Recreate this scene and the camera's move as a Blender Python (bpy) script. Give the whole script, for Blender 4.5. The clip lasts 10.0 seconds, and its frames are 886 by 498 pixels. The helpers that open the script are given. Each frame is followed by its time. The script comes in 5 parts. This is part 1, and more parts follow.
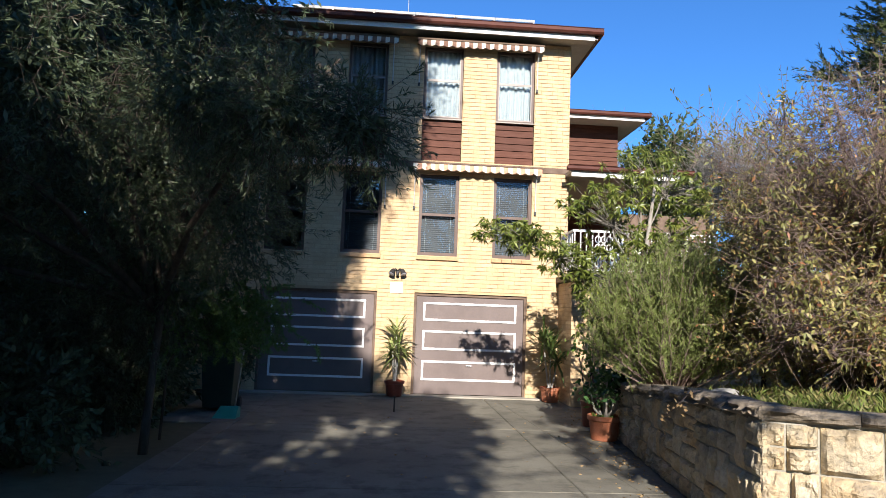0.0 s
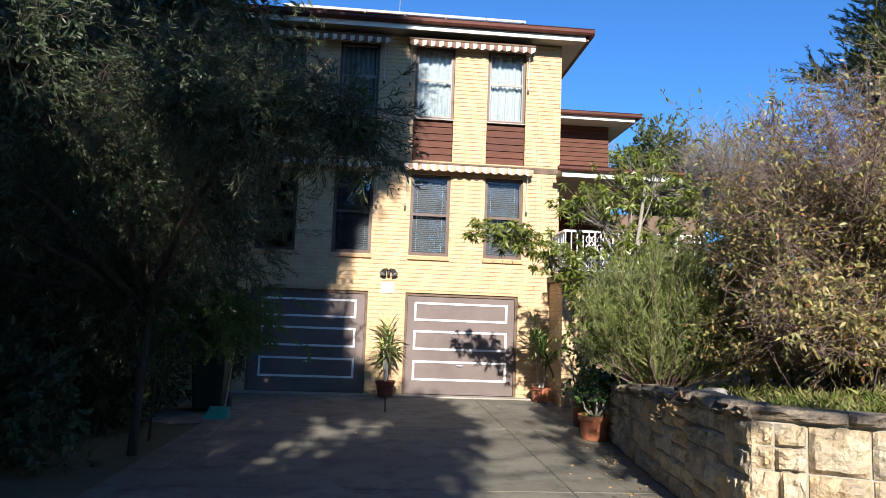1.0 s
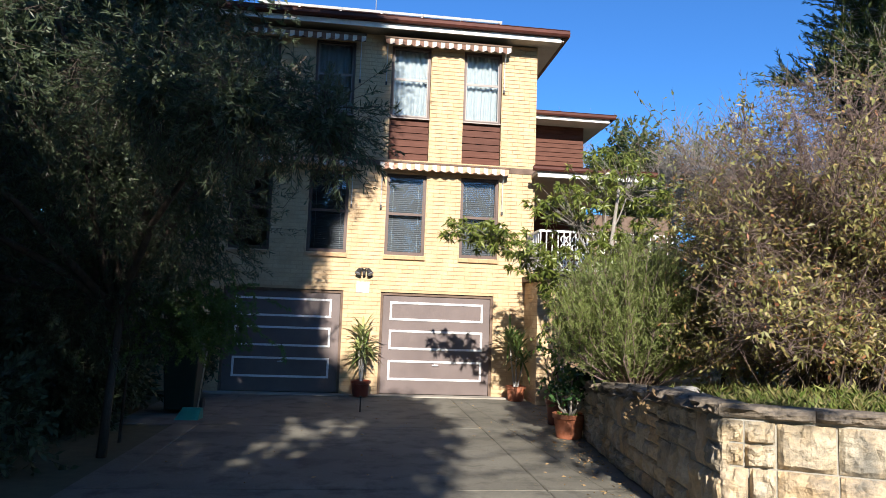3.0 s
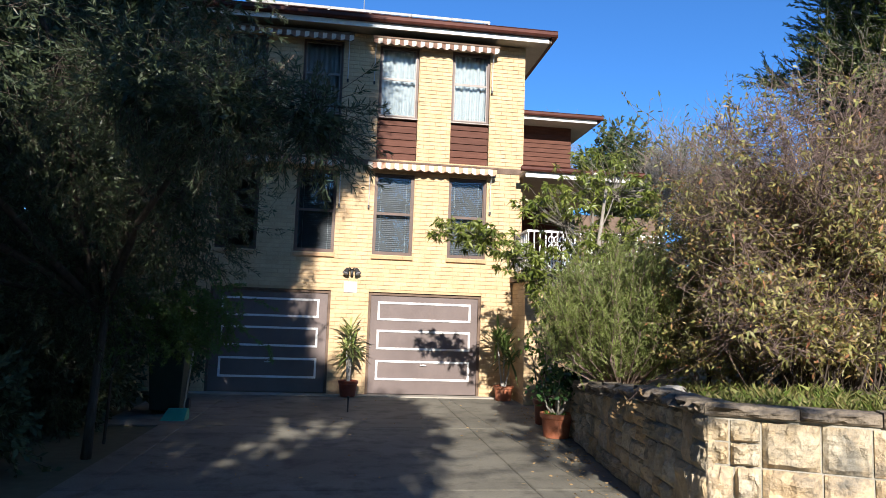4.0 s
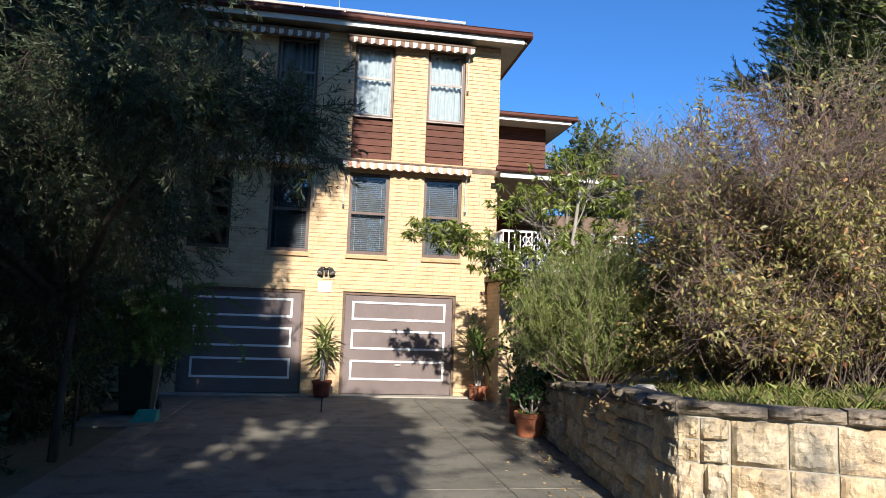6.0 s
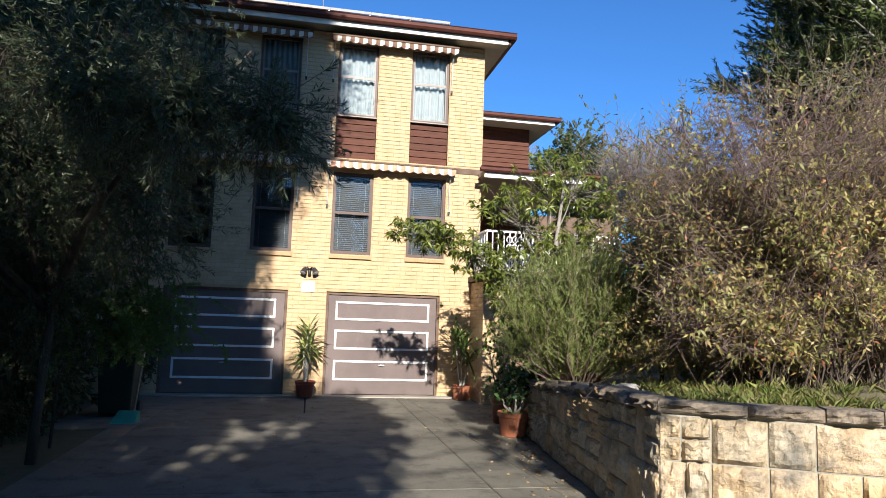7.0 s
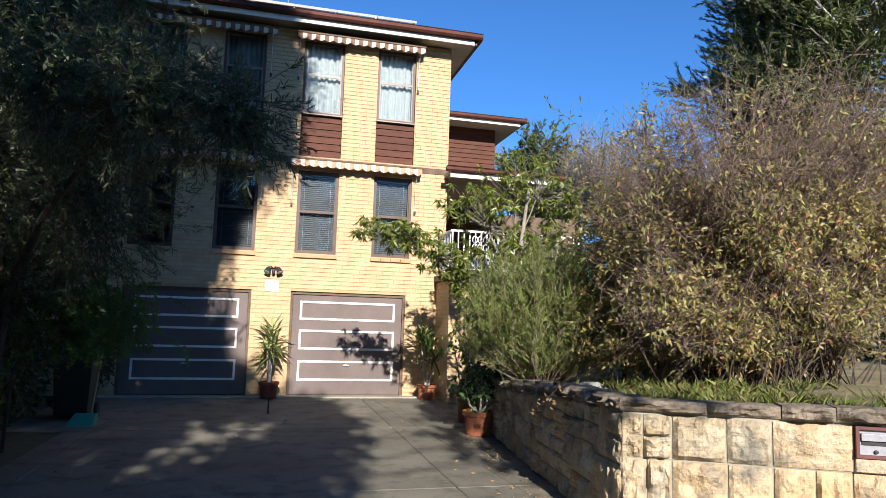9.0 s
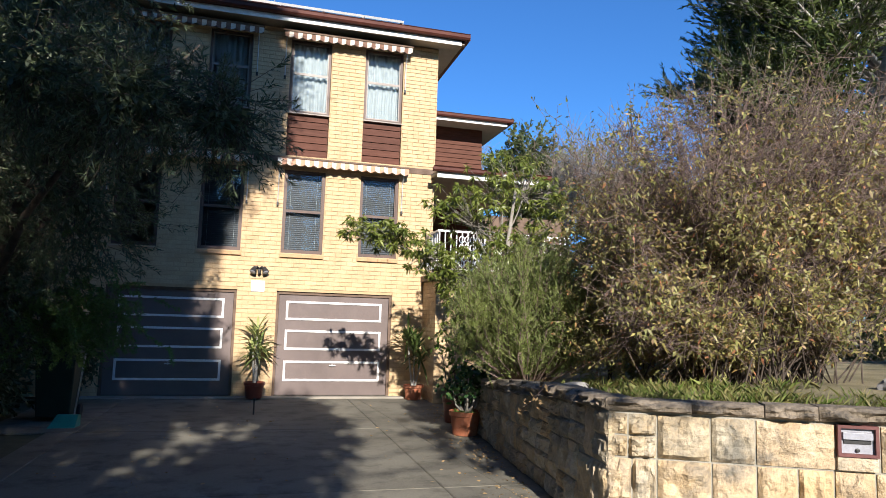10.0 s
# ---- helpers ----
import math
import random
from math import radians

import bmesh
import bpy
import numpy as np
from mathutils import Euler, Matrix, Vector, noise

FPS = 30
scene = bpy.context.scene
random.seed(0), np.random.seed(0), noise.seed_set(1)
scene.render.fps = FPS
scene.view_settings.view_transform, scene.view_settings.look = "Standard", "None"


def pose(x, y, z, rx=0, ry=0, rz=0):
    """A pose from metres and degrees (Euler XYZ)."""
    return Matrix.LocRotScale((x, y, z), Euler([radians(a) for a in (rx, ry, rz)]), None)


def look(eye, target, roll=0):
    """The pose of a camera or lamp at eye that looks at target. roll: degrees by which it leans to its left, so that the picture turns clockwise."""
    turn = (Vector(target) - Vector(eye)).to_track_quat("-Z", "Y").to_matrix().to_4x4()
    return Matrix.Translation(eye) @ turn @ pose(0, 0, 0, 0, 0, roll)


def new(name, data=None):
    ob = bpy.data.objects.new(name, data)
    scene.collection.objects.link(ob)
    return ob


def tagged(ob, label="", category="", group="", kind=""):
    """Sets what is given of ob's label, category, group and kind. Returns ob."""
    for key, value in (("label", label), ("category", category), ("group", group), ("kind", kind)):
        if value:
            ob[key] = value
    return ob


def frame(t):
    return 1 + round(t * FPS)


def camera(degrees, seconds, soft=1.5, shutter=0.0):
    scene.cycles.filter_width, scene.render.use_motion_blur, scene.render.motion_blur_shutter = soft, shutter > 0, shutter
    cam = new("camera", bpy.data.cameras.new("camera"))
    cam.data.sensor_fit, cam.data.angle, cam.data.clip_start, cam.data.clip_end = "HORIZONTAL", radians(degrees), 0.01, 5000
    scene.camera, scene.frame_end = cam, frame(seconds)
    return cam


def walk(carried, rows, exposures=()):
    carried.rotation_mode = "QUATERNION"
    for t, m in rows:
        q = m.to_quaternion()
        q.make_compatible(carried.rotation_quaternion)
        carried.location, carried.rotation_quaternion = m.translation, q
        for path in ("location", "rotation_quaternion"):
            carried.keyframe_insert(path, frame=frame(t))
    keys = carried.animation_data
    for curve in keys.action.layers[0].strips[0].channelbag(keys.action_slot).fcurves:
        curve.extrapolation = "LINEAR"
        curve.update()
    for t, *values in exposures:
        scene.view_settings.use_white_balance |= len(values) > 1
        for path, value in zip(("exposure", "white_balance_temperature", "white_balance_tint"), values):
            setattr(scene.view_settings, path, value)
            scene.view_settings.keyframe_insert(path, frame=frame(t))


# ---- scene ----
cam = camera(66.81, 10.0, soft=0.75)
EYE = (0.0, 0.0, 1.65)
TURNS = [
    (0, -4.25, 5.66, -2.11),
    (0.5, -4.57, 5.68, -2.12),
    (1, -5.01, 5.69, -2.09),
    (1.5, -5.50, 5.70, -2.05),
    (2, -6.04, 5.71, -2.05),
    (2.5, -6.55, 5.71, -2.05),
    (4, -8.11, 5.75, -1.98),
    (4.5, -8.60, 5.75, -2.00),
    (5, -9.25, 5.77, -1.95),
    (5.5, -9.74, 5.78, -1.97),
    (7, -11.63, 5.84, -1.90),
    (7.5, -12.45, 5.86, -1.84),
    (8, -13.15, 5.87, -1.84),
    (8.5, -13.80, 5.88, -1.84),
    (9, -14.55, 5.90, -1.79),
    (9.5, -15.23, 5.92, -1.77),
    (10, -15.68, 5.94, -1.77),
]
walk(cam, [(t, pose(*EYE, 90 + p, r, y)) for t, y, p, r in TURNS], exposures=[(0.0, 1.14), (5.0, 1.06), (10.0, 0.96)])

# ---- light ----
SUN_AZ, SUN_EL = -3.4, 26.5          # degrees to the right of straight behind the eye; height
world = bpy.data.worlds.new("world")
scene.world = world
world.use_nodes = True
wn = world.node_tree.nodes
sky = wn.new("ShaderNodeTexSky")
sky.sky_type = "NISHITA"
sky.sun_disc = False
sky.sun_elevation = radians(SUN_EL)
sky.sun_rotation = radians(180 - SUN_AZ)
sky.air_density, sky.dust_density, sky.ozone_density = 1.0, 0.3, 3.0
wn["Background"].inputs["Strength"].default_value = 0.067
deep = wn.new("ShaderNodeMix")
deep.data_type, deep.blend_type = "RGBA", "MULTIPLY"
deep.inputs[0].default_value = 1.0
deep.inputs[7].default_value = (0.43, 0.89, 1.42, 1)      # clear, deep winter blue
world.node_tree.links.new(sky.outputs[0], deep.inputs[6])
world.node_tree.links.new(deep.outputs[2], wn["Background"].inputs["Color"])
sun = new("sun", bpy.data.lights.new("sun", "SUN"))
sun.data.energy, sun.data.angle, sun.data.color = 5.0, radians(0.55), (1.0, 0.922, 0.835)
sx, sy, sz = (math.sin(radians(SUN_AZ)) * math.cos(radians(SUN_EL)), -math.cos(radians(SUN_AZ)) * math.cos(radians(SUN_EL)), math.sin(radians(SUN_EL)))
sun.matrix_world = look((sx * 40, sy * 40, sz * 40), (0, 0, 0))


# ---- materials ----
def ramp(nt, fac, stops):
    r = nt.nodes.new("ShaderNodeValToRGB")
    els = r.color_ramp.elements
    while len(els) < len(stops):
        els.new(0.5)
    for e, (p, c) in zip(els, stops):
        e.position, e.color = p, (*c, 1)
    nt.links.new(fac, r.inputs[0])
    return r.outputs[0]


def mix(nt, kind, fac, a, b):
    m = nt.nodes.new("ShaderNodeMix")
    m.data_type, m.blend_type = "RGBA", kind
    for sock, v in ((m.inputs[0], fac), (m.inputs[6], a), (m.inputs[7], b)):
        if hasattr(v, "node"):
            nt.links.new(v, sock)
        else:
            sock.default_value = v if isinstance(v, (int, float)) else (*v, 1)
    return m.outputs[2]


def noise_tex(nt, scale, detail=4, rough=0.55, stretch=None):
    geo = nt.nodes.new("ShaderNodeNewGeometry")
    n = nt.nodes.new("ShaderNodeTexNoise")
    n.inputs["Scale"].default_value, n.inputs["Detail"].default_value, n.inputs["Roughness"].default_value = scale, detail, rough
    src = geo.outputs["Position"]
    if stretch:
        mp = nt.nodes.new("ShaderNodeMapping")
        mp.inputs["Scale"].default_value = stretch
        nt.links.new(src, mp.inputs[0])
        src = mp.outputs[0]
    nt.links.new(src, n.inputs["Vector"])
    return n.outputs["Fac"]


def material(name, dark, light, coarse=1.5, fine=40.0, rough=0.8, bump=0.3, metal=0.0, stain=None, per_piece=None, stretch=None, depth=0.01, spec=0.4):
    """dark/light: ends of the coarse variation; stain: (colour, scale, amount) or a list of them; per_piece: 'object' or 'island' with list of colours."""
    m = bpy.data.materials.new(name)
    m.use_nodes = True
    nt = m.node_tree
    b = nt.nodes["Principled BSDF"]
    col = ramp(nt, noise_tex(nt, coarse, stretch=stretch), [(0.32, dark), (0.68, light)])
    if per_piece:
        kind, colours = per_piece
        src = nt.nodes.new("ShaderNodeObjectInfo").outputs["Random"] if kind == "object" else nt.nodes.new("ShaderNodeNewGeometry").outputs["Random Per Island"]
        col = mix(nt, "MULTIPLY", 1.0, ramp(nt, src, [(i / max(1, len(colours) - 1), c) for i, c in enumerate(colours)]), col)
    f = noise_tex(nt, fine, 5, 0.65, stretch)
    col = mix(nt, "MULTIPLY", 0.5, col, ramp(nt, f, [(0.3, (0.62, 0.62, 0.62)), (0.7, (1.25, 1.25, 1.25))]))
    for c, s, amount in (stain if isinstance(stain, list) else [stain] if stain else []):
        fac = ramp(nt, noise_tex(nt, s, 6, 0.7), [(0.48, (0, 0, 0)), (0.66, (amount,) * 3)])
        col = mix(nt, "MIX", fac, col, c)
    nt.links.new(col, b.inputs["Base Color"])
    b.inputs["Roughness"].default_value, b.inputs["Metallic"].default_value = rough, metal
    b.inputs["Specular IOR Level"].default_value = spec
    if bump:
        bp = nt.nodes.new("ShaderNodeBump")
        bp.inputs["Strength"].default_value, bp.inputs["Distance"].default_value = bump, depth
        nt.links.new(f, bp.inputs["Height"])
        nt.links.new(bp.outputs[0], b.inputs["Normal"])
    return m


def leaf_material(name, colours, rough=0.45, through_light=0.3, spec=0.4):
    m = bpy.data.materials.new(name)
    m.use_nodes = True
    nt = m.node_tree
    b = nt.nodes["Principled BSDF"]
    rnd = nt.nodes.new("ShaderNodeNewGeometry").outputs["Random Per Island"]
    col = ramp(nt, rnd, [(i / (len(colours) - 1), c) for i, c in enumerate(colours)])
    col = mix(nt, "MULTIPLY", 0.6, col, ramp(nt, noise_tex(nt, 1.3, 3), [(0.3, (0.6, 0.65, 0.6)), (0.7, (1.3, 1.25, 1.1))]))
    nt.links.new(col, b.inputs["Base Color"])
    b.inputs["Roughness"].default_value = rough
    b.inputs["Specular IOR Level"].default_value = spec
    tr = nt.nodes.new("ShaderNodeBsdfTranslucent")
    nt.links.new(col, tr.inputs["Color"])
    ms = nt.nodes.new("ShaderNodeMixShader")
    ms.inputs[0].default_value = through_light
    nt.links.new(b.outputs[0], ms.inputs[1])
    nt.links.new(tr.outputs[0], ms.inputs[2])
    nt.links.new(ms.outputs[0], nt.nodes["Material Output"].inputs["Surface"])
    return m


def glass_material(name, tint=(0.75, 0.8, 0.82)):
    m = bpy.data.materials.new(name)
    m.use_nodes = True
    nt = m.node_tree
    nt.nodes.remove(nt.nodes["Principled BSDF"])
    t = nt.nodes.new("ShaderNodeBsdfTransparent")
    t.inputs[0].default_value = (*tint, 1)
    g = nt.nodes.new("ShaderNodeBsdfGlossy")
    g.inputs["Roughness"].default_value = 0.02
    fr = nt.nodes.new("ShaderNodeFresnel")
    fr.inputs[0].default_value = 1.45
    ms = nt.nodes.new("ShaderNodeMixShader")
    nt.links.new(fr.outputs[0], ms.inputs[0])
    nt.links.new(t.outputs[0], ms.inputs[1])
    nt.links.new(g.outputs[0], ms.inputs[2])
    nt.links.new(ms.outputs[0], nt.nodes["Material Output"].inputs["Surface"])
    return m


BRICK_TINTS = [(0.95, 0.92, 0.87), (1.0, 0.99, 0.96), (0.98, 0.95, 0.91), (1.05, 1.04, 1.0), (0.95, 0.9, 0.83)]
M_BRICK = material("yellow_brick", (0.48, 0.352, 0.215), (0.56, 0.425, 0.265), 3, 60, 0.85, 0.3, per_piece=("object", BRICK_TINTS))
M_BRICKS = material("yellow_bricks", (0.48, 0.352, 0.215), (0.56, 0.425, 0.265), 3, 60, 0.85, 0.3, per_piece=("island", BRICK_TINTS))
M_MORTAR = material("mortar", (0.41, 0.285, 0.16), (0.49, 0.36, 0.215), 6, 120, 0.95, 0.4)
M_SILL = material("sill_brick", (0.42, 0.25, 0.13), (0.5, 0.32, 0.175), 5, 70, 0.8, 0.3)
M_BAND = material("dark_band", (0.10, 0.065, 0.045), (0.16, 0.11, 0.08), 6, 70, 0.8, 0.3)
M_BOARD = material("stained_board", (0.082, 0.034, 0.023), (0.118, 0.052, 0.037), 3, 30, 0.7, 0.2, stretch=(1, 1, 8), spec=0.15, per_piece=("object", [(0.85, 0.85, 0.85), (1.1, 1.05, 1.0)]))
M_FRAME = material("brown_window_frame", (0.075, 0.045, 0.035), (0.10, 0.062, 0.048), 4, 60, 0.5, 0.1)
M_ALU = material("pale_sash", (0.42, 0.42, 0.42), (0.52, 0.52, 0.5), 4, 60, 0.4, 0.05, metal=0.3)
M_GLASS = glass_material("window_glass")
M_BLIND = material("grey_blind", (0.075, 0.078, 0.086), (0.1, 0.104, 0.115), 4, 60, 0.5, 0.05)
M_SASH = material("grey_brown_sash", (0.2, 0.17, 0.15), (0.26, 0.225, 0.2), 4, 60, 0.45, 0.05)
M_LACE = material("white_lace", (0.5, 0.52, 0.51), (0.6, 0.62, 0.61), 9, 50, 0.9, 0.2)
M_DOOR = material("mauve_brown_door", (0.115, 0.089, 0.083), (0.15, 0.118, 0.11), 1.2, 90, 0.6, 0.12, stain=((0.17, 0.13, 0.12), 2.0, 0.5))
M_WHITE = material("white_paint", (0.66, 0.66, 0.65), (0.78, 0.78, 0.76), 5, 60, 0.5, 0.1)
M_DARK = material("dark_metal", (0.02, 0.02, 0.022), (0.035, 0.035, 0.035), 6, 60, 0.5, 0.1)
M_ROOM = material("room_plaster", (0.16, 0.15, 0.14), (0.2, 0.19, 0.18), 2, 30, 0.9, 0.1)
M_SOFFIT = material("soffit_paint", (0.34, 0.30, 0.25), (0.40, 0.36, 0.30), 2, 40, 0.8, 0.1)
M_GUTTER = material("red_gutter", (0.065, 0.02, 0.014), (0.092, 0.03, 0.021), 4, 60, 0.6, 0.1, spec=0.2)
M_TILE = material("roof_tile", (0.09, 0.035, 0.025), (0.15, 0.06, 0.04), 4, 40, 0.8, 0.4, per_piece=("island", [(0.7, 0.7, 0.7), (1.1, 1.05, 1.0)]))
M_PANEL = material("solar_cell", (0.008, 0.01, 0.02), (0.014, 0.018, 0.035), 4, 30, 0.15, 0.0, spec=0.6)
M_STRIPE_BROWN = material("brown_canvas", (0.15, 0.085, 0.06), (0.21, 0.12, 0.085), 8, 150, 0.9, 0.2)
M_STRIPE_CREAM = material("cream_canvas", (0.55, 0.5, 0.42), (0.68, 0.62, 0.54), 8, 150, 0.9, 0.2)
M_STRIPE_PINK = material("faded_pink_canvas", (0.48, 0.26, 0.17), (0.58, 0.33, 0.22), 8, 150, 0.9, 0.2)
M_CONCRETE = material("driveway_concrete", (0.135, 0.126, 0.1), (0.2, 0.188, 0.15), 0.7, 45, 0.9, 0.35, stain=((0.075, 0.07, 0.055), 2.4, 0.9), per_piece=("object", [(0.9, 0.9, 0.9), (1.08, 1.07, 1.05)]))
M_CONCRETE_PALE = material("pale_concrete", (0.27, 0.25, 0.21), (0.36, 0.33, 0.28), 2, 45, 0.9, 0.3)
M_STONE = material("sandstone", (0.42, 0.36, 0.265), (0.6, 0.555, 0.465), 4.5, 24, 0.92, 1.0, stain=[((0.58, 0.41, 0.22), 4.7, 0.5), ((0.15, 0.143, 0.12), 2.7, 0.9)],
                   per_piece=("object", [(0.6, 0.61, 0.6), (1.05, 0.98, 0.9), (1.05, 0.83, 0.58), (1.1, 1.07, 1.0), (0.68, 0.66, 0.6), (1.1, 0.94, 0.72)]), depth=0.03)
M_COPING = material("weathered_coping", (0.14, 0.118, 0.09), (0.28, 0.24, 0.185), 6, 22, 0.95, 1.0, stain=((0.04, 0.036, 0.03), 9.0, 0.8), depth=0.03,
                    per_piece=("object", [(0.8, 0.78, 0.75), (1.15, 1.1, 1.05)]))
M_JOINT = material("wall_mortar", (0.25, 0.238, 0.198), (0.34, 0.322, 0.272), 4, 60, 0.95, 0.4)
M_SOIL = material("lawn_soil", (0.12, 0.11, 0.055), (0.29, 0.24, 0.14), 1.2, 30, 1.0, 0.8, depth=0.03)
M_GROUND = material("far_ground", (0.07, 0.075, 0.04), (0.12, 0.115, 0.07), 0.3, 8, 1.0, 0.3)
M_ASPHALT = material("asphalt", (0.04, 0.04, 0.042), (0.06, 0.06, 0.06), 0.8, 90, 0.95, 0.4)
M_TERRACOTTA = material("terracotta", (0.36, 0.115, 0.055), (0.46, 0.165, 0.085), 7, 60, 0.75, 0.3, stain=((0.45, 0.28, 0.2), 9, 0.35))
M_POT_DARK = material("glazed_red_pot", (0.13, 0.03, 0.02), (0.19, 0.05, 0.03), 7, 60, 0.35, 0.1)
M_EARTH = material("potting_soil", (0.02, 0.015, 0.01), (0.045, 0.033, 0.022), 20, 90, 1, 0.8)
M_BIN = material("bin_plastic", (0.008, 0.022, 0.016), (0.013, 0.03, 0.022), 4, 60, 0.5, 0.1)
M_LID = material("yellow_lid", (0.42, 0.27, 0.02), (0.52, 0.35, 0.03), 4, 60, 0.5, 0.1)
M_TEAL = material("teal_plastic", (0.04, 0.27, 0.185), (0.06, 0.34, 0.24), 6, 60, 0.4, 0.05)
M_GREY_METAL = material("grey_metal", (0.4, 0.41, 0.42), (0.5, 0.5, 0.5), 6, 60, 0.35, 0.05, metal=0.8)
M_LETTER = material("mailbox_face", (0.26, 0.265, 0.3), (0.32, 0.325, 0.36), 6, 60, 0.45, 0.1)
M_RED_FRAME = material("red_brown_frame", (0.1, 0.035, 0.033), (0.14, 0.05, 0.045), 6, 60, 0.6, 0.2)
M_BARK = material("dark_bark", (0.045, 0.034, 0.026), (0.09, 0.07, 0.055), 6, 40, 0.95, 0.8, stretch=(3, 3, 0.6))
M_PALE_BARK = material("pale_bark", (0.3, 0.28, 0.25), (0.46, 0.44, 0.4), 6, 40, 0.9, 0.5)
M_GREY_BARK = material("grey_bark", (0.16, 0.145, 0.125), (0.27, 0.25, 0.22), 6, 40, 0.95, 0.6)
M_TWIG = material("brown_twig", (0.11, 0.077, 0.066), (0.22, 0.16, 0.138), 3, 40, 0.9, 0.2)
M_ROCK = material("grey_rock", (0.2, 0.19, 0.18), (0.36, 0.35, 0.33), 6, 30, 0.95, 0.7, depth=0.02)
L_DARK = leaf_material("bottlebrush_leaf", [(0.04, 0.06, 0.029), (0.067, 0.094, 0.048), (0.127, 0.16, 0.092)])
L_FERN = leaf_material("feathery_leaf", [(0.07, 0.135, 0.035), (0.11, 0.19, 0.05)])
L_MANGO = leaf_material("glossy_leaf", [(0.09, 0.125, 0.025), (0.16, 0.2, 0.04), (0.26, 0.29, 0.07)], 0.32, 0.3, 0.6)
L_GREY = leaf_material("greygreen_leaf", [(0.13, 0.17, 0.045), (0.2, 0.25, 0.075), (0.3, 0.35, 0.13)], 0.5, 0.35)
L_AUTUMN = leaf_material("autumn_leaf", [(0.16, 0.18, 0.06), (0.33, 0.32, 0.11), (0.15, 0.16, 0.06), (0.44, 0.39, 0.15), (0.26, 0.18, 0.1), (0.24, 0.24, 0.085), (0.36, 0.33, 0.12), (0.42, 0.17, 0.1)], 0.45, 0.35)
L_PINE = leaf_material("pine_needle", [(0.028, 0.045, 0.012), (0.055, 0.08, 0.02), (0.10, 0.125, 0.03)], 0.55, 0.15, 0.3)
L_FAR = leaf_material("far_leaf", [(0.06, 0.085, 0.03), (0.10, 0.125, 0.045)], 0.6)
L_YUCCA = leaf_material("sword_leaf", [(0.17, 0.22, 0.07), (0.27, 0.32, 0.11), (0.42, 0.44, 0.2)], 0.4, 0.25)
L_YUCCA_DARK = leaf_material("dark_sword_leaf", [(0.06, 0.10, 0.03), (0.11, 0.155, 0.05)], 0.4, 0.25)
L_JADE = leaf_material("jade_leaf", [(0.035, 0.085, 0.03), (0.065, 0.13, 0.045)], 0.25, 0.1, 0.6)
L_SHRUB = leaf_material("broad_leaf", [(0.07, 0.14, 0.025), (0.12, 0.2, 0.04), (0.18, 0.26, 0.06)], 0.35, 0.3)
L_SHRUB_DULL = leaf_material("shoot_leaf", [(0.10, 0.13, 0.05), (0.15, 0.18, 0.07), (0.24, 0.2, 0.08)], 0.45, 0.3)
L_GRASS = leaf_material("grass_blade", [(0.10, 0.165, 0.03), (0.19, 0.25, 0.06), (0.36, 0.31, 0.15), (0.14, 0.2, 0.04), (0.28, 0.22, 0.11)], 0.5, 0.3)
L_DRY = leaf_material("dry_leaf", [(0.3, 0.2, 0.1), (0.4, 0.28, 0.16)], 0.8)


# ---- building helpers ----
def mesh_from(name, verts, faces, mats, index=None, smooth=False):
    me = bpy.data.meshes.new(name)
    me.from_pydata([tuple(v) for v in verts], [], [tuple(f) for f in faces])
    for m in mats if isinstance(mats, (list, tuple)) else [mats]:
        me.materials.append(m)
    if index is not None:
        me.polygons.foreach_set("material_index", index)
    if smooth:
        me.polygons.foreach_set("use_smooth", [True] * len(me.polygons))
    me.update()
    return me


def thing(name, label, category, at=(0, 0, 0), group="", kind=""):
    ob = new(name)
    ob.location = at
    ob.empty_display_size = 0.1
    return tagged(ob, label, category, group, kind)


def under(parent, name, me, label="", m=None, kind=""):
    """A mesh object under parent; the mesh is in the parent's own axes."""
    ob = new(name, me)
    ob.parent = parent
    if m is not None:
        ob.matrix_basis = m
    return tagged(ob, label, kind=kind)


def part(name, bm, mat, parent, label="", smooth=False, bevel=0.0):
    if bevel:
        bmesh.ops.bevel(bm, geom=bm.edges[:], offset=bevel, segments=2, affect="EDGES", profile=0.6)
    me = bpy.data.meshes.new(name)
    bm.to_mesh(me)
    bm.free()
    for m in mat if isinstance(mat, (list, tuple)) else [mat]:
        me.materials.append(m)
    if smooth:
        me.polygons.foreach_set("use_smooth", [True] * len(me.polygons))
    ob = new(name, me)
    if parent is not None:
        ob.parent = parent
    return tagged(ob, label)


def box(x0, x1, y0, y1, z0, z1, bm=None):
    bm = bm or bmesh.new()
    bmesh.ops.create_cube(bm, size=1, matrix=Matrix.LocRotScale(((x0 + x1) / 2, (y0 + y1) / 2, (z0 + z1) / 2), None, (x1 - x0, y1 - y0, z1 - z0)))
    return bm


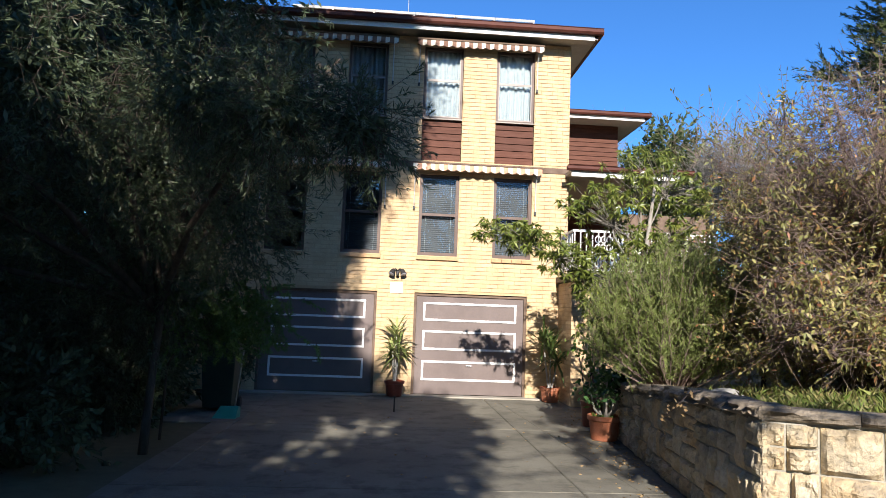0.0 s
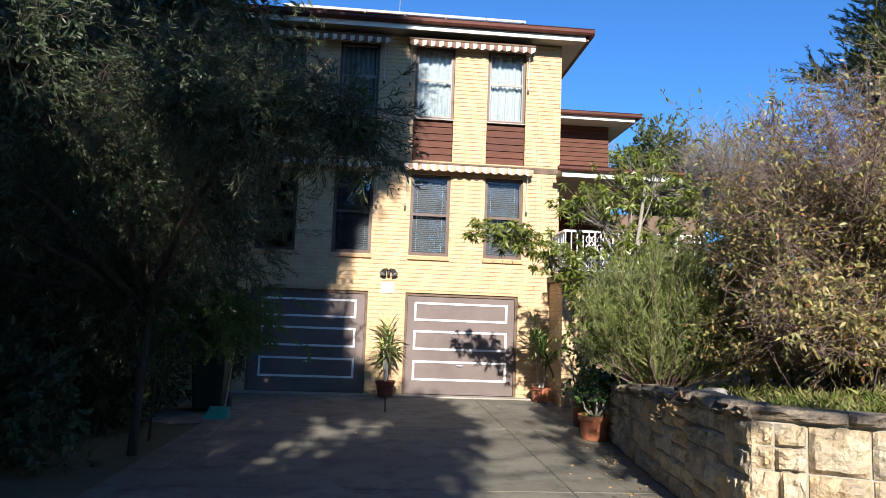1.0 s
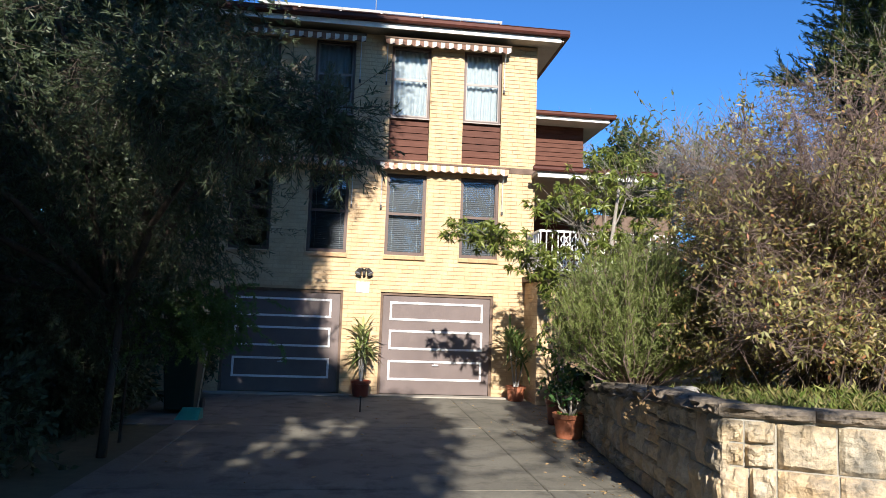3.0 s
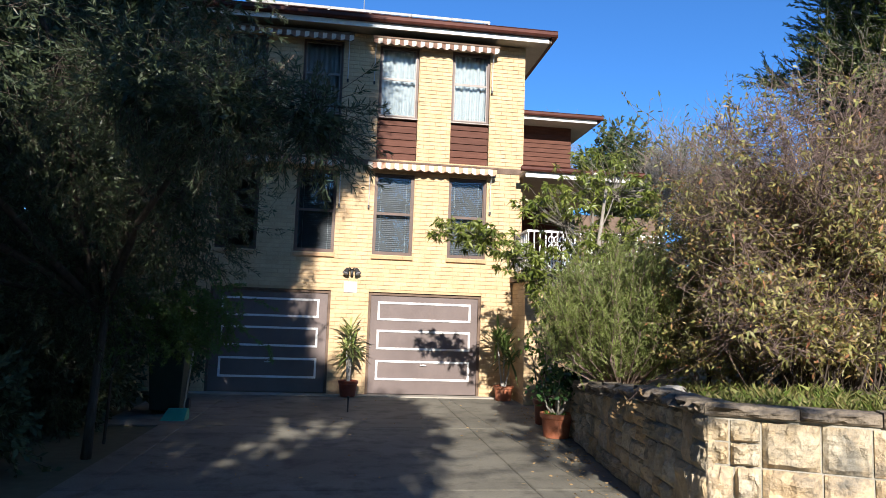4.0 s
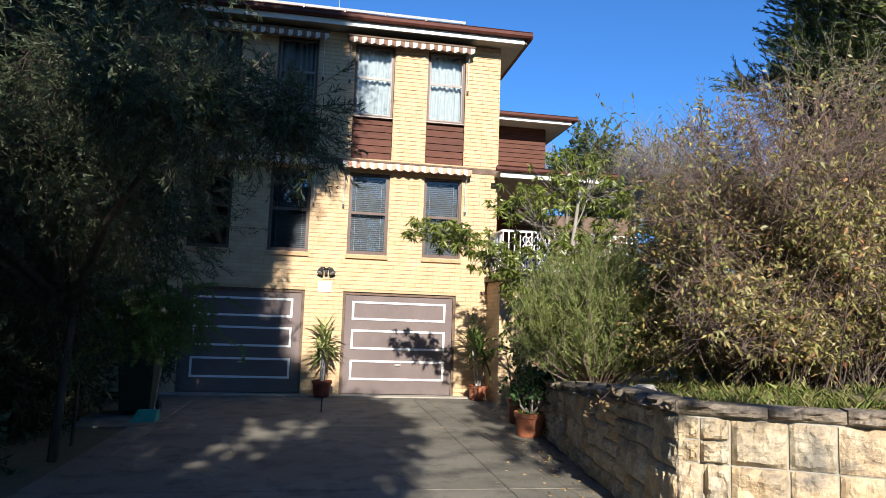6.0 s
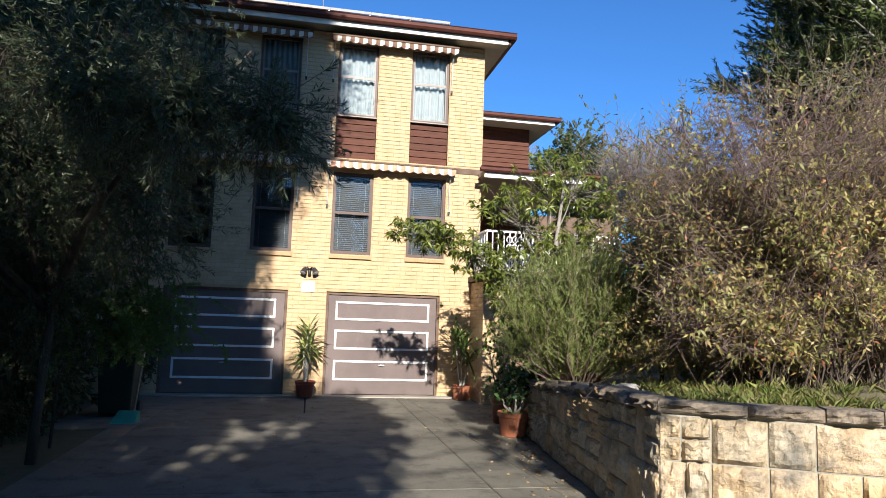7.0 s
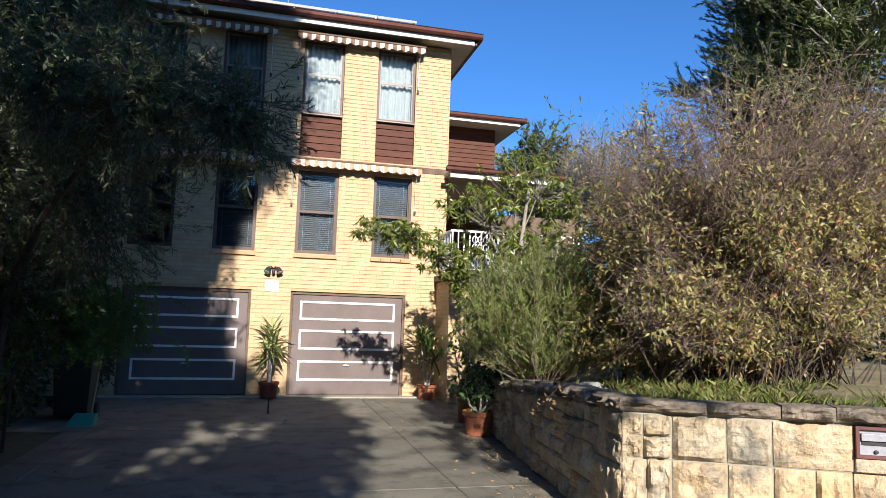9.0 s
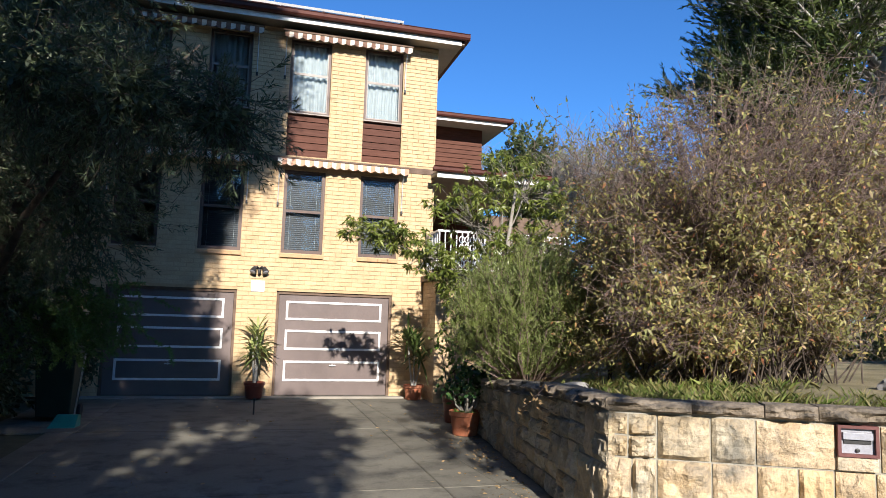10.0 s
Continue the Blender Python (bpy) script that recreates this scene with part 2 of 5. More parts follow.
def tube(points, radii, sides=8, bm=None, cap=True):
    """A bent, tapering tube through points."""
    bm = bm or bmesh.new()
    rings = []
    pts = [Vector(p) for p in points]
    for i, p in enumerate(pts):
        d = (pts[min(i + 1, len(pts) - 1)] - pts[max(i - 1, 0)]).normalized()
        a = d.cross(Vector((0.3, 0.9, 0.2))).normalized()
        b = d.cross(a)
        r = radii[i] if isinstance(radii, (list, tuple)) else radii
        rings.append([bm.verts.new(p + (a * math.cos(k * 2 * math.pi / sides) + b * math.sin(k * 2 * math.pi / sides)) * r) for k in range(sides)])
    for r0, r1 in zip(rings, rings[1:]):
        for k in range(sides):
            bm.faces.new((r0[k], r0[(k + 1) % sides], r1[(k + 1) % sides], r1[k]))
    if cap:
        bm.faces.new(rings[0][::-1])
        bm.faces.new(rings[-1])
    return bm


def lathe(profile, sides=28, bm=None):
    bm = bm or bmesh.new()
    rings = [[bm.verts.new((r * math.cos(k * 2 * math.pi / sides), r * math.sin(k * 2 * math.pi / sides), z)) for k in range(sides)] for r, z in profile]
    for a, b in zip(rings, rings[1:]):
        for k in range(sides):
            bm.faces.new((a[k], a[(k + 1) % sides], b[(k + 1) % sides], b[k]))
    bm.faces.new(rings[0][::-1])
    bm.faces.new(rings[-1])
    return bm


def unit(v):
    return v / np.maximum(np.linalg.norm(v, axis=-1, keepdims=True), 1e-9)


def leaf_mesh(name, base, way, length, width, mat, rng, fold=0.25, curl=0.0):
    """Leaves as folded blades: base points, directions, lengths, widths (arrays)."""
    n = len(base)
    way = unit(way)
    side = unit(np.cross(way, unit(rng.normal(size=(n, 3)))))
    up = np.cross(side, way)
    L, W = np.broadcast_to(length, n)[:, None], np.broadcast_to(width, n)[:, None]
    mid = base + way * L * 0.45 - up * W * fold
    tip = base + way * L + np.array([0, 0, -1.0]) * L * curl
    v = np.stack([base, mid + side * W / 2 + up * W * fold, tip, mid - side * W / 2 + up * W * fold], 1).reshape(-1, 3)
    i = np.arange(n)[:, None] * 4
    f = np.concatenate([i + [0, 1, 2], i + [0, 2, 3]], 1).reshape(-1, 3)
    me = bpy.data.meshes.new(name)
    me.vertices.add(len(v))
    me.vertices.foreach_set("co", v.ravel())
    me.loops.add(len(f) * 3)
    me.loops.foreach_set("vertex_index", f.ravel().astype(np.int32))
    me.polygons.add(len(f))
    me.polygons.foreach_set("loop_start", np.arange(len(f), dtype=np.int32) * 3)
    me.update(calc_edges=True)
    me.materials.append(mat)
    return me


def stick_mesh(name, p0, p1, r0, r1, mat):
    """Thin three-sided tapering sticks."""
    n = len(p0)
    d = unit(p1 - p0)
    a = unit(np.cross(d, np.tile([0.31, 0.83, 0.47], (n, 1))))
    b = np.cross(d, a)
    R0, R1 = np.broadcast_to(r0, n)[:, None], np.broadcast_to(r1, n)[:, None]
    v = []
    for p, R in ((p0, R0), (p1, R1)):
        for k in range(3):
            t = k * 2 * math.pi / 3
            v.append(p + (a * math.cos(t) + b * math.sin(t)) * R)
    v = np.stack(v, 1).reshape(-1, 3)
    i = np.arange(n)[:, None] * 6
    f = np.concatenate([i + [k, (k + 1) % 3, 3 + (k + 1) % 3, 3 + k] for k in range(3)], 1).reshape(-1, 4)
    me = bpy.data.meshes.new(name)
    me.vertices.add(len(v))
    me.vertices.foreach_set("co", v.ravel())
    me.loops.add(len(f) * 4)
    me.loops.foreach_set("vertex_index", f.ravel().astype(np.int32))
    me.polygons.add(len(f))
    me.polygons.foreach_set("loop_start", np.arange(len(f), dtype=np.int32) * 4)
    me.update(calc_edges=True)
    me.materials.append(mat)
    return me


def twigs_in(rng, blobs, n, reach, droop, spread=0.7, shell=0.45):
    """Twig starts and directions filling ellipsoids (x, y, z, rx, ry, rz, weight), pointing outward and drooping."""
    w = np.array([b[6] for b in blobs], float)
    k = rng.choice(len(blobs), n, p=w / w.sum())
    c = np.array([b[:3] for b in blobs])[k]
    r = np.array([b[3:6] for b in blobs])[k]
    u = unit(rng.normal(size=(n, 3)))
    q = rng.uniform(shell, 1.0, (n, 1)) * (1 + 0.25 * rng.normal(size=(n, 1)) * 0.6)
    start = c + u * r * q
    way = unit(u + spread * rng.normal(size=(n, 3)) + np.array([0, 0, -droop]))
    return start, way, reach * rng.uniform(0.6, 1.4, n)


def foliage(parent, rng, starts, ways, lens, per, leaf_len, leaf_wid, leaf_mat, twig_mat, twig_r=0.004, angle=0.8, bend=0.3, from_end=0.15, name="crown", curl=0.0):
    """Twigs with leaves along them, as two parts."""
    ends = starts + ways * lens[:, None]
    ends[:, 2] -= bend * lens ** 2
    under(parent, "twigwork", stick_mesh("twigwork", starts, ends, twig_r, twig_r * 0.4, twig_mat), kind="stuff")
    n = len(starts)
    s = rng.uniform(from_end, 1.0, (n, per))
    p = starts[:, None] + (ends - starts)[:, None] * s[..., None]
    d = unit((ends - starts)[:, None] + angle * lens[:, None, None] * unit(rng.normal(size=(n, per, 3))))
    m = n * per
    under(parent, name, leaf_mesh(name, p.reshape(-1, 3), d.reshape(-1, 3), leaf_len * rng.uniform(0.6, 1.25, m), leaf_wid * rng.uniform(0.7, 1.2, m), leaf_mat, rng, curl=curl), kind="stuff")


# ---- ground ----
FY = 14.0                              # front plane of the house
WALL_LINE = [(3.92, 13.3), (3.18, 9.2), (2.97, 7.55), (2.84, 6.35), (2.62, 4.68)]
FRONT_DIR = Vector((1.09, -0.54)).normalized()
CORNER = Vector((2.62, 4.68))

ground = tagged(new("ground", mesh_from("ground", [(-600, -600, -0.03), (600, -600, -0.03), (600, 900, -0.03), (-600, 900, -0.03)], [(0, 1, 2, 3)], M_GROUND)),
                "flat grassy earth reaching the horizon", "ground", kind="structure")
road = tagged(new("road", mesh_from("road", [(-60, -14, -0.02), (60, -14, -0.02), (60, -3.2, -0.02), (-60, -3.2, -0.02)], [(0, 1, 2, 3)], M_ASPHALT)),
              "grey asphalt street at the driveway mouth", "road", kind="structure")


def slab_mesh(x0, x1, y0, y1, x0b=None, x1b=None):
    """A slab whose far edge may run from x0b to x1b."""
    x0b, x1b = x0 if x0b is None else x0b, x1 if x1b is None else x1b
    g, e = 0.004, 0.008
    lo = [(x0 + g, y0 + g), (x1 - g, y0 + g), (x1b - g, y1 - g), (x0b + g, y1 - g)]
    hi = [(x0 + g + e, y0 + g + e), (x1 - g - e, y0 + g + e), (x1b - g - e, y1 - g - e), (x0b + g + e, y1 - g - e)]
    v = [(x, y, -0.025) for x, y in lo] + [(x, y, -0.01) for x, y in lo] + [(x, y, 0.0) for x, y in hi]
    f = [(8, 9, 10, 11)] + [(a + i, a + (i + 1) % 4, a + 4 + (i + 1) % 4, a + 4 + i) for a in (0, 4) for i in range(4)]
    return mesh_from("slab", v, f, M_CONCRETE)


driveway = thing("driveway", "worn grey concrete driveway with stained slabs and open joints", "driveway", kind="structure")
YS = [-3.2, 0.4, 3.6, 6.55, 10.1, 13.72]
for y0, y1 in zip(YS, YS[1:]):
    under(driveway, "slab", slab_mesh(-2.2, 1.9, y0, y1))
    under(driveway, "slab", slab_mesh(-3.4 if y0 > 10 else -2.55, -2.2, y0, y1))
    under(driveway, "slab", slab_mesh(1.9, 2.86 - 0.055 * y0, y0, y1, 1.9, 2.86 - 0.055 * y1))
    under(driveway, "slab", slab_mesh(2.86 - 0.055 * y0, 5.2, y0, y1, 2.86 - 0.055 * y1, 5.2))
part("threshold", box(-3.2, 3.46, 13.73, 14.05, -0.02, 0.022), M_CONCRETE_PALE, driveway, "pale cement strip before the garages", bevel=0.006)

# ---- house ----
house = thing("house", "three storey yellow brick house with brown boards and low tiled roof", "house", (0, 0, 0))
HX0, HX1, HZ = -6.2, 3.64, 7.62
WX = [(-2.72, -1.9), (-1.155, -0.335), (0.452, 1.288), (2.03, 2.85)]
OPEN = [(-2.735, -0.345, 0.0, 2.11), (0.43, 2.795, 0.0, 2.11)]
OPEN += [(a, b, 2.89, 4.62) for a, b in WX]
OPEN += [(a - 0.01, b + 0.01, 4.92, 7.42) for a, b in WX]


def holed_wall(name, x0, x1, z0, z1, y0, y1, holes, mat):
    xs = sorted({x0, x1, *[h[0] for h in holes], *[h[1] for h in holes]})
    zs = sorted({z0, z1, *[h[2] for h in holes], *[h[3] for h in holes]})
    solid = [[not any(h[0] < (a + b) / 2 < h[1] and h[2] < (c + d) / 2 < h[3] for h in holes) for c, d in zip(zs, zs[1:])] for a, b in zip(xs, xs[1:])]
    v, f = [], []

    def quad(*p):
        f.append(tuple(range(len(v), len(v) + 4)))
        v.extend(p)
    for i, (a, b) in enumerate(zip(xs, xs[1:])):
        for j, (c, d) in enumerate(zip(zs, zs[1:])):
            if not solid[i][j]:
                continue
            quad((a, y0, c), (b, y0, c), (b, y0, d), (a, y0, d))
            quad((b, y1, c), (a, y1, c), (a, y1, d), (b, y1, d))
            if i == 0 or not solid[i - 1][j]:
                quad((a, y1, c), (a, y0, c), (a, y0, d), (a, y1, d))
            if i == len(xs) - 2 or not solid[i + 1][j]:
                quad((b, y0, c), (b, y1, c), (b, y1, d), (b, y0, d))
            if j == 0 or not solid[i][j - 1]:
                quad((a, y1, c), (b, y1, c), (b, y0, c), (a, y0, c))
            if j == len(zs) - 2 or not solid[i][j + 1]:
                quad((a, y0, d), (b, y0, d), (b, y1, d), (a, y1, d))
    return mesh_from(name, v, f, mat)


front = under(house, "front_wall", holed_wall("front_wall", HX0, HX1, 0, HZ, FY, FY + 0.24, OPEN, M_MORTAR), "yellow brick wall with pale mortar")
under(house, "side_wall", holed_wall("side_wall", HX1 - 0.24, HX1, 0, HZ, FY + 0.24, FY + 10, [], M_BRICKS))
under(house, "side_wall", holed_wall("side_wall", HX0, HX0 + 0.24, 0, HZ, FY + 0.24, FY + 10, [], M_BRICKS))
under(house, "back_wall", holed_wall("back_wall", HX0 + 0.24, HX1 - 0.24, 0, HZ, FY + 9.8, FY + 10, [], M_ROOM))
under(house, "inner_wall", holed_wall("inner_wall", HX0 + 0.25, HX1 - 0.25, 0, HZ, FY + 3.5, FY + 3.6, [], M_ROOM))
for z in (2.45, 4.72):
    part("storey_floor", box(HX0 + 0.25, HX1 - 0.25, FY + 0.25, FY + 3.49, z, z + 0.18), M_ROOM, house)
part("band", box(HX0, HX1 + 0.002, FY - 0.016, FY + 0.02, 4.765, 4.885), M_BAND, house, "dark timber band between the storeys")

# roof, eaves, gutters
EY, EX, SZ = 13.55, 4.14, 7.615
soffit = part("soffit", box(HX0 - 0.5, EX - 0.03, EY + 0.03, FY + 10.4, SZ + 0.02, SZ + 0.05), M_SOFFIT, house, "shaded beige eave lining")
part("fascia", box(HX0 - 0.5, EX - 0.10, EY - 0.0, EY + 0.025, SZ - 0.02, SZ + 0.085), M_WHITE, house, "white fascia board")
part("fascia", box(EX - 0.05, EX - 0.025, EY + 0.05, FY + 10.4, SZ - 0.0, SZ + 0.11), M_BAND, house, "dark fascia board")


def gutter_run(x0, x1, y0, y1, z, w, parent, along="x", mat=None):
    """A rolled-edge gutter as an extruded profile."""
    prof = [(0, 0), (-0.75, 0), (-1, 0.3), (-0.92, 0.85), (-1.05, 1.0), (-0.9, 1.05), (-0.8, 0.9), (-0.7, 0.2), (-0.1, 0.15), (0, 1.0)]
    bm = bmesh.new()
    ends = []
    for e in (0, 1):
        ring = []
        for a, b in prof:
            if along == "x":
                ring.append(bm.verts.new(((x0, x1)[e], y0 + a * w, z + b * w)))
            else:
                ring.append(bm.verts.new((x0 - a * w, (y0, y1)[e], z + b * w)))
        ends.append(ring)
    n = len(prof)
    for i in range(n):
        bm.faces.new((ends[0][i], ends[0][(i + 1) % n], ends[1][(i + 1) % n], ends[1][i]))
    bm.faces.new(ends[0])
    bm.faces.new(ends[1][::-1])
    bmesh.ops.recalc_face_normals(bm, faces=bm.faces[:])
    return part("gutter", bm, mat or M_GUTTER, parent, "dark red metal gutter")


gutter_run(HX0 - 0.55, EX + 0.06, EY - 0.002, 0, SZ + 0.09, 0.12, house)
gutter_run(EX - 0.02, 0, EY + 0.0, FY + 10.4, SZ + 0.09, 0.12, house, "y")


def tiled_roof(x0, x1, y0, y1, z, pitch, rows, parent):
    """A hipped roof whose courses step like lapped tiles; each course has single tiles along the front slope."""
    t = math.tan(radians(pitch))
    v, f = [], []
    half = min((x1 - x0), (y1 - y0)) / 2
    step = half / rows
    for r in range(rows):
        a, b = r * step, (r + 1) * step + 0.03
        za, zb = z + a * t + 0.035, z + b * t
        for side in range(4):
            if side == 0:
                q = [(x0 + a, y0 + a), (x1 - a, y0 + a), (x1 - b, y0 + b), (x0 + b, y0 + b)]
            elif side == 1:
                q = [(x1 - a, y0 + a), (x1 - a, y1 - a), (x1 - b, y1 - b), (x1 - b, y0 + b)]
            elif side == 2:
                q = [(x1 - a, y1 - a), (x0 + a, y1 - a), (x0 + b, y1 - b), (x1 - b, y1 - b)]
            else:
                q = [(x0 + a, y1 - a), (x0 + a, y0 + a), (x0 + b, y0 + b), (x0 + b, y1 - b)]
            n = max(1, int(math.dist(q[0], q[1]) / 0.3))
            for k in range(n):
                s, e = k / n, (k + 0.97) / n
                L = lambda i, j, u: (q[i][0] + (q[j][0] - q[i][0]) * u, q[i][1] + (q[j][1] - q[i][1]) * u)
                c = [(*L(0, 1, s), za), (*L(0, 1, e), za), (*L(3, 2, e), zb), (*L(3, 2, s), zb), (*L(0, 1, s), za - 0.035), (*L(0, 1, e), za - 0.035)]
                o = len(v)
                v += c
                f += [(o, o + 1, o + 2, o + 3), (o + 4, o + 5, o + 1, o)]
    return under(parent, "roof", mesh_from("roof", v, f, M_TILE), "brown-red concrete tiles in stepped courses", kind="stuff")


tiled_roof(HX0 - 0.5, EX, EY + 0.02, FY + 10.4, SZ + 0.12, 19.5, 16, house)


def window(i, x0, x1, z0, z1, rail, sash):
    """A sash window set back in its opening."""
    w = thing("window_%d" % i, "double-hung window in a brown frame", "window", kind="structure")
    y0, y1, t = FY + 0.05, FY + 0.12, 0.045
    fr = bmesh.new()
    for a in ((x0, x0 + t, z0, z1), (x1 - t, x1, z0, z1), (x0 + t, x1 - t, z0, z0 + t), (x0 + t, x1 - t, z1 - t, z1)):
        box(a[0], a[1], y0, y1, a[2], a[3], fr)
    part("window_frame", fr, M_FRAME, w)
    for k, (a, b) in enumerate(((z0 + t, rail), (rail, z1 - t))):
        yy = y0 + 0.014 + 0.02 * k
        s = bmesh.new()
        q = 0.022
        for c in ((x0 + t, x0 + t + q, a, b), (x1 - t - q, x1 - t, a, b), (x0 + t + q, x1 - t - q, a, a + q * 1.3), (x0 + t + q, x1 - t - q, b - q * 1.3, b)):
            box(c[0], c[1], yy, yy + 0.018, c[2], c[3], s)
        part("sash", s, sash, w)
        p = part("pane", box(x0 + t + q, x1 - t - q, yy + 0.007, yy + 0.011, a + q, b - q), M_GLASS, w)
        p.visible_shadow = False
    return w


def venetian_blind(x0, x1, z0, z1, tilt=60):
    b = thing("venetian_blind", "grey slatted venetian blind hanging closed behind glass", "blind", (0, 0, 0), "window blinds")
    n = int((z1 - z0 - 0.06) / 0.042)
    sl = mesh_from("slat", [((sx_) * (x1 - x0) / 2, yy, zz) for sx_ in (-1, 1) for yy, zz in ((-0.02, -0.011), (-0.007, 0.0005), (0.007, 0.004), (0.02, 0.003))],
                   [(0, 4, 5, 1), (1, 5, 6, 2), (2, 6, 7, 3)], M_BLIND)
    for k in range(n):
        under(b, "slat", sl, m=pose((x0 + x1) / 2, FY + 0.19, z0 + 0.03 + k * 0.042, tilt, 0, 0))
    part("head_rail", box(x0, x1, FY + 0.165, FY + 0.215, z1 - 0.045, z1 - 0.005), M_BLIND, b, bevel=0.004)
    for x in (x0 + 0.12, x1 - 0.12):
        part("cord", tube([(x, FY + 0.163, z0 + 0.02), (x, FY + 0.163, z1 - 0.04)], 0.002, 4), M_LACE, b)


def lace_curtain(x0, x1, z0, z1, rng, mat=None):
    c = thing("lace_curtain", "white lace curtain gathered in soft folds behind glass", "curtain", (0, 0, 0), "lace curtains")
    n, m = 70, 14
    ph = rng.uniform(0, 6)
    v, f = [], []
    for j in range(m + 1):
        z = z1 + (z0 - z1) * j / m
        for i in range(n + 1):
            u = i / n
            y = FY + 0.2 + 0.022 * math.sin(u * 46 + ph + 0.4 * math.sin(j * 0.7)) + 0.012 * math.sin(u * 19 + 2 * ph)
            v.append((x0 + (x1 - x0) * u, y, z + (0.012 * math.sin(u * 46) if j == m else 0)))
    for j in range(m):
        for i in range(n):
            a = j * (n + 1) + i
            f.append((a, a + 1, a + n + 2, a + n + 1))
    under(c, "cloth", mesh_from("cloth", v, f, mat or M_LACE, smooth=True))
    part("curtain_rod", tube([(x0 - 0.03, FY + 0.2, z1 + 0.01), (x1 + 0.03, FY + 0.2, z1 + 0.01)], 0.008, 6), M_ALU, c)


wr = np.random.default_rng(5)
for i, (a, b) in enumerate(WX):
    window(i + 1, a, b, 2.89, 4.62, 3.77, M_FRAME)
    if i > 0:
        venetian_blind(a + 0.03, b - 0.03, 2.93, 4.6, 74)
    window(i + 5, a, b, 5.84, 7.42, 6.70, M_SASH)
    lace_curtain(a + 0.02, b - 0.02, 5.87, 7.38, wr)
    # boarded spandrel below the upper window
    sp = under(house, "spandrel", holed_wall("spandrel", a, b, 4.93, 5.83, FY + 0.09, FY + 0.2, [], M_BAND), "brown stained weatherboards")
    hgt = 0.9 / 6
    wb = mesh_from("weatherboard", [(-0.5, -0.03, 0), (0.5, -0.03, 0), (0.5, -0.006, hgt), (-0.5, -0.006, hgt), (-0.5, 0.015, 0), (0.5, 0.015, 0), (0.5, 0.015, hgt), (-0.5, 0.015, hgt)],
                   [(0, 1, 2, 3), (4, 5, 1, 0), (1, 5, 6, 2), (4, 0, 3, 7), (3, 2, 6, 7)], M_BOARD)
    for k in range(6):
        under(sp, "weatherboard", wb, m=Matrix.Translation(((a + b) / 2, FY + 0.07, 4.93 + k * hgt)) @ Matrix.Diagonal((b - a, 1, 0.985, 1)))
    # sloping brick sill below the lower window
    sb = bmesh.new()
    nb = 4
    for k in range(nb):
        u0, u1 = a - 0.02 + (b - a + 0.04) * k / nb + 0.004, a - 0.02 + (b - a + 0.04) * (k + 1) / nb - 0.004
        vs = [sb.verts.new(p) for p in ((u0, FY - 0.05, 2.80), (u1, FY - 0.05, 2.80), (u1, FY - 0.05, 2.86), (u0, FY - 0.05, 2.86), (u0, FY + 0.06, 2.80), (u1, FY + 0.06, 2.80), (u1, FY + 0.06, 2.888), (u0, FY + 0.06, 2.888))]
        for q in ((0, 1, 2, 3), (3, 2, 6, 7), (0, 3, 7, 4), (1, 5, 6, 2), (4, 5, 1, 0)):
            sb.faces.new([vs[t] for t in q])
    part("window_sill", sb, M_SILL, house, "sloping orange-brown brick sill")
    part("window_sill", box(a - 0.012, b + 0.012, FY - 0.02, FY + 0.06, 5.815, 5.838), M_SASH, house, "thin grey metal sill")


def garage_door(i, x0, x1, rect):
    d = thing("door_%d" % i, "mauve-brown tilting garage door with three white mouldings", "garage door", kind="structure")
    y = FY + 0.07
    part("leaf", box(x0 + 0.055, x1 - 0.055, y, y + 0.05, 0.03, 2.045), M_DOOR, d, bevel=0.004)
    fr = bmesh.new()
    for a in ((x0, x0 + 0.05, 0.0, 2.11), (x1 - 0.05, x1, 0.0, 2.11), (x0 + 0.05, x1 - 0.05, 2.05, 2.11)):
        box(a[0], a[1], y - 0.03, y + 0.07, a[2], a[3], fr)
    part("door_frame", fr, M_BAND, d, "dark timber door frame")
    t = 0.042
    for z0, z1 in ((0.31, 0.715), (0.935, 1.335), (1.535, 1.92)):
        b = bmesh.new()
        for a in ((rect[0], rect[0] + t, z0, z1), (rect[1] - t, rect[1], z0, z1), (rect[0] + t, rect[1] - t, z0, z0 + t), (rect[0] + t, rect[1] - t, z1 - t, z1)):
            box(a[0], a[1], y - 0.016, y, a[2], a[3], b)
        part("moulding", b, M_WHITE, d, "white painted rectangular moulding")
    h = tube([((x0 + x1) / 2 - 0.06, y - 0.035, 0.63), ((x0 + x1) / 2 + 0.06, y - 0.035, 0.63)], 0.011, 8)
    tube([((x0 + x1) / 2, y, 0.63), ((x0 + x1) / 2, y - 0.035, 0.63)], 0.02, 10, h)
    part("door_handle", h, M_GREY_METAL, d, "small chrome T handle")


garage_door(1, -2.735, -0.345, (-2.5, -0.57))
garage_door(2, 0.43, 2.795, (0.63, 2.59))


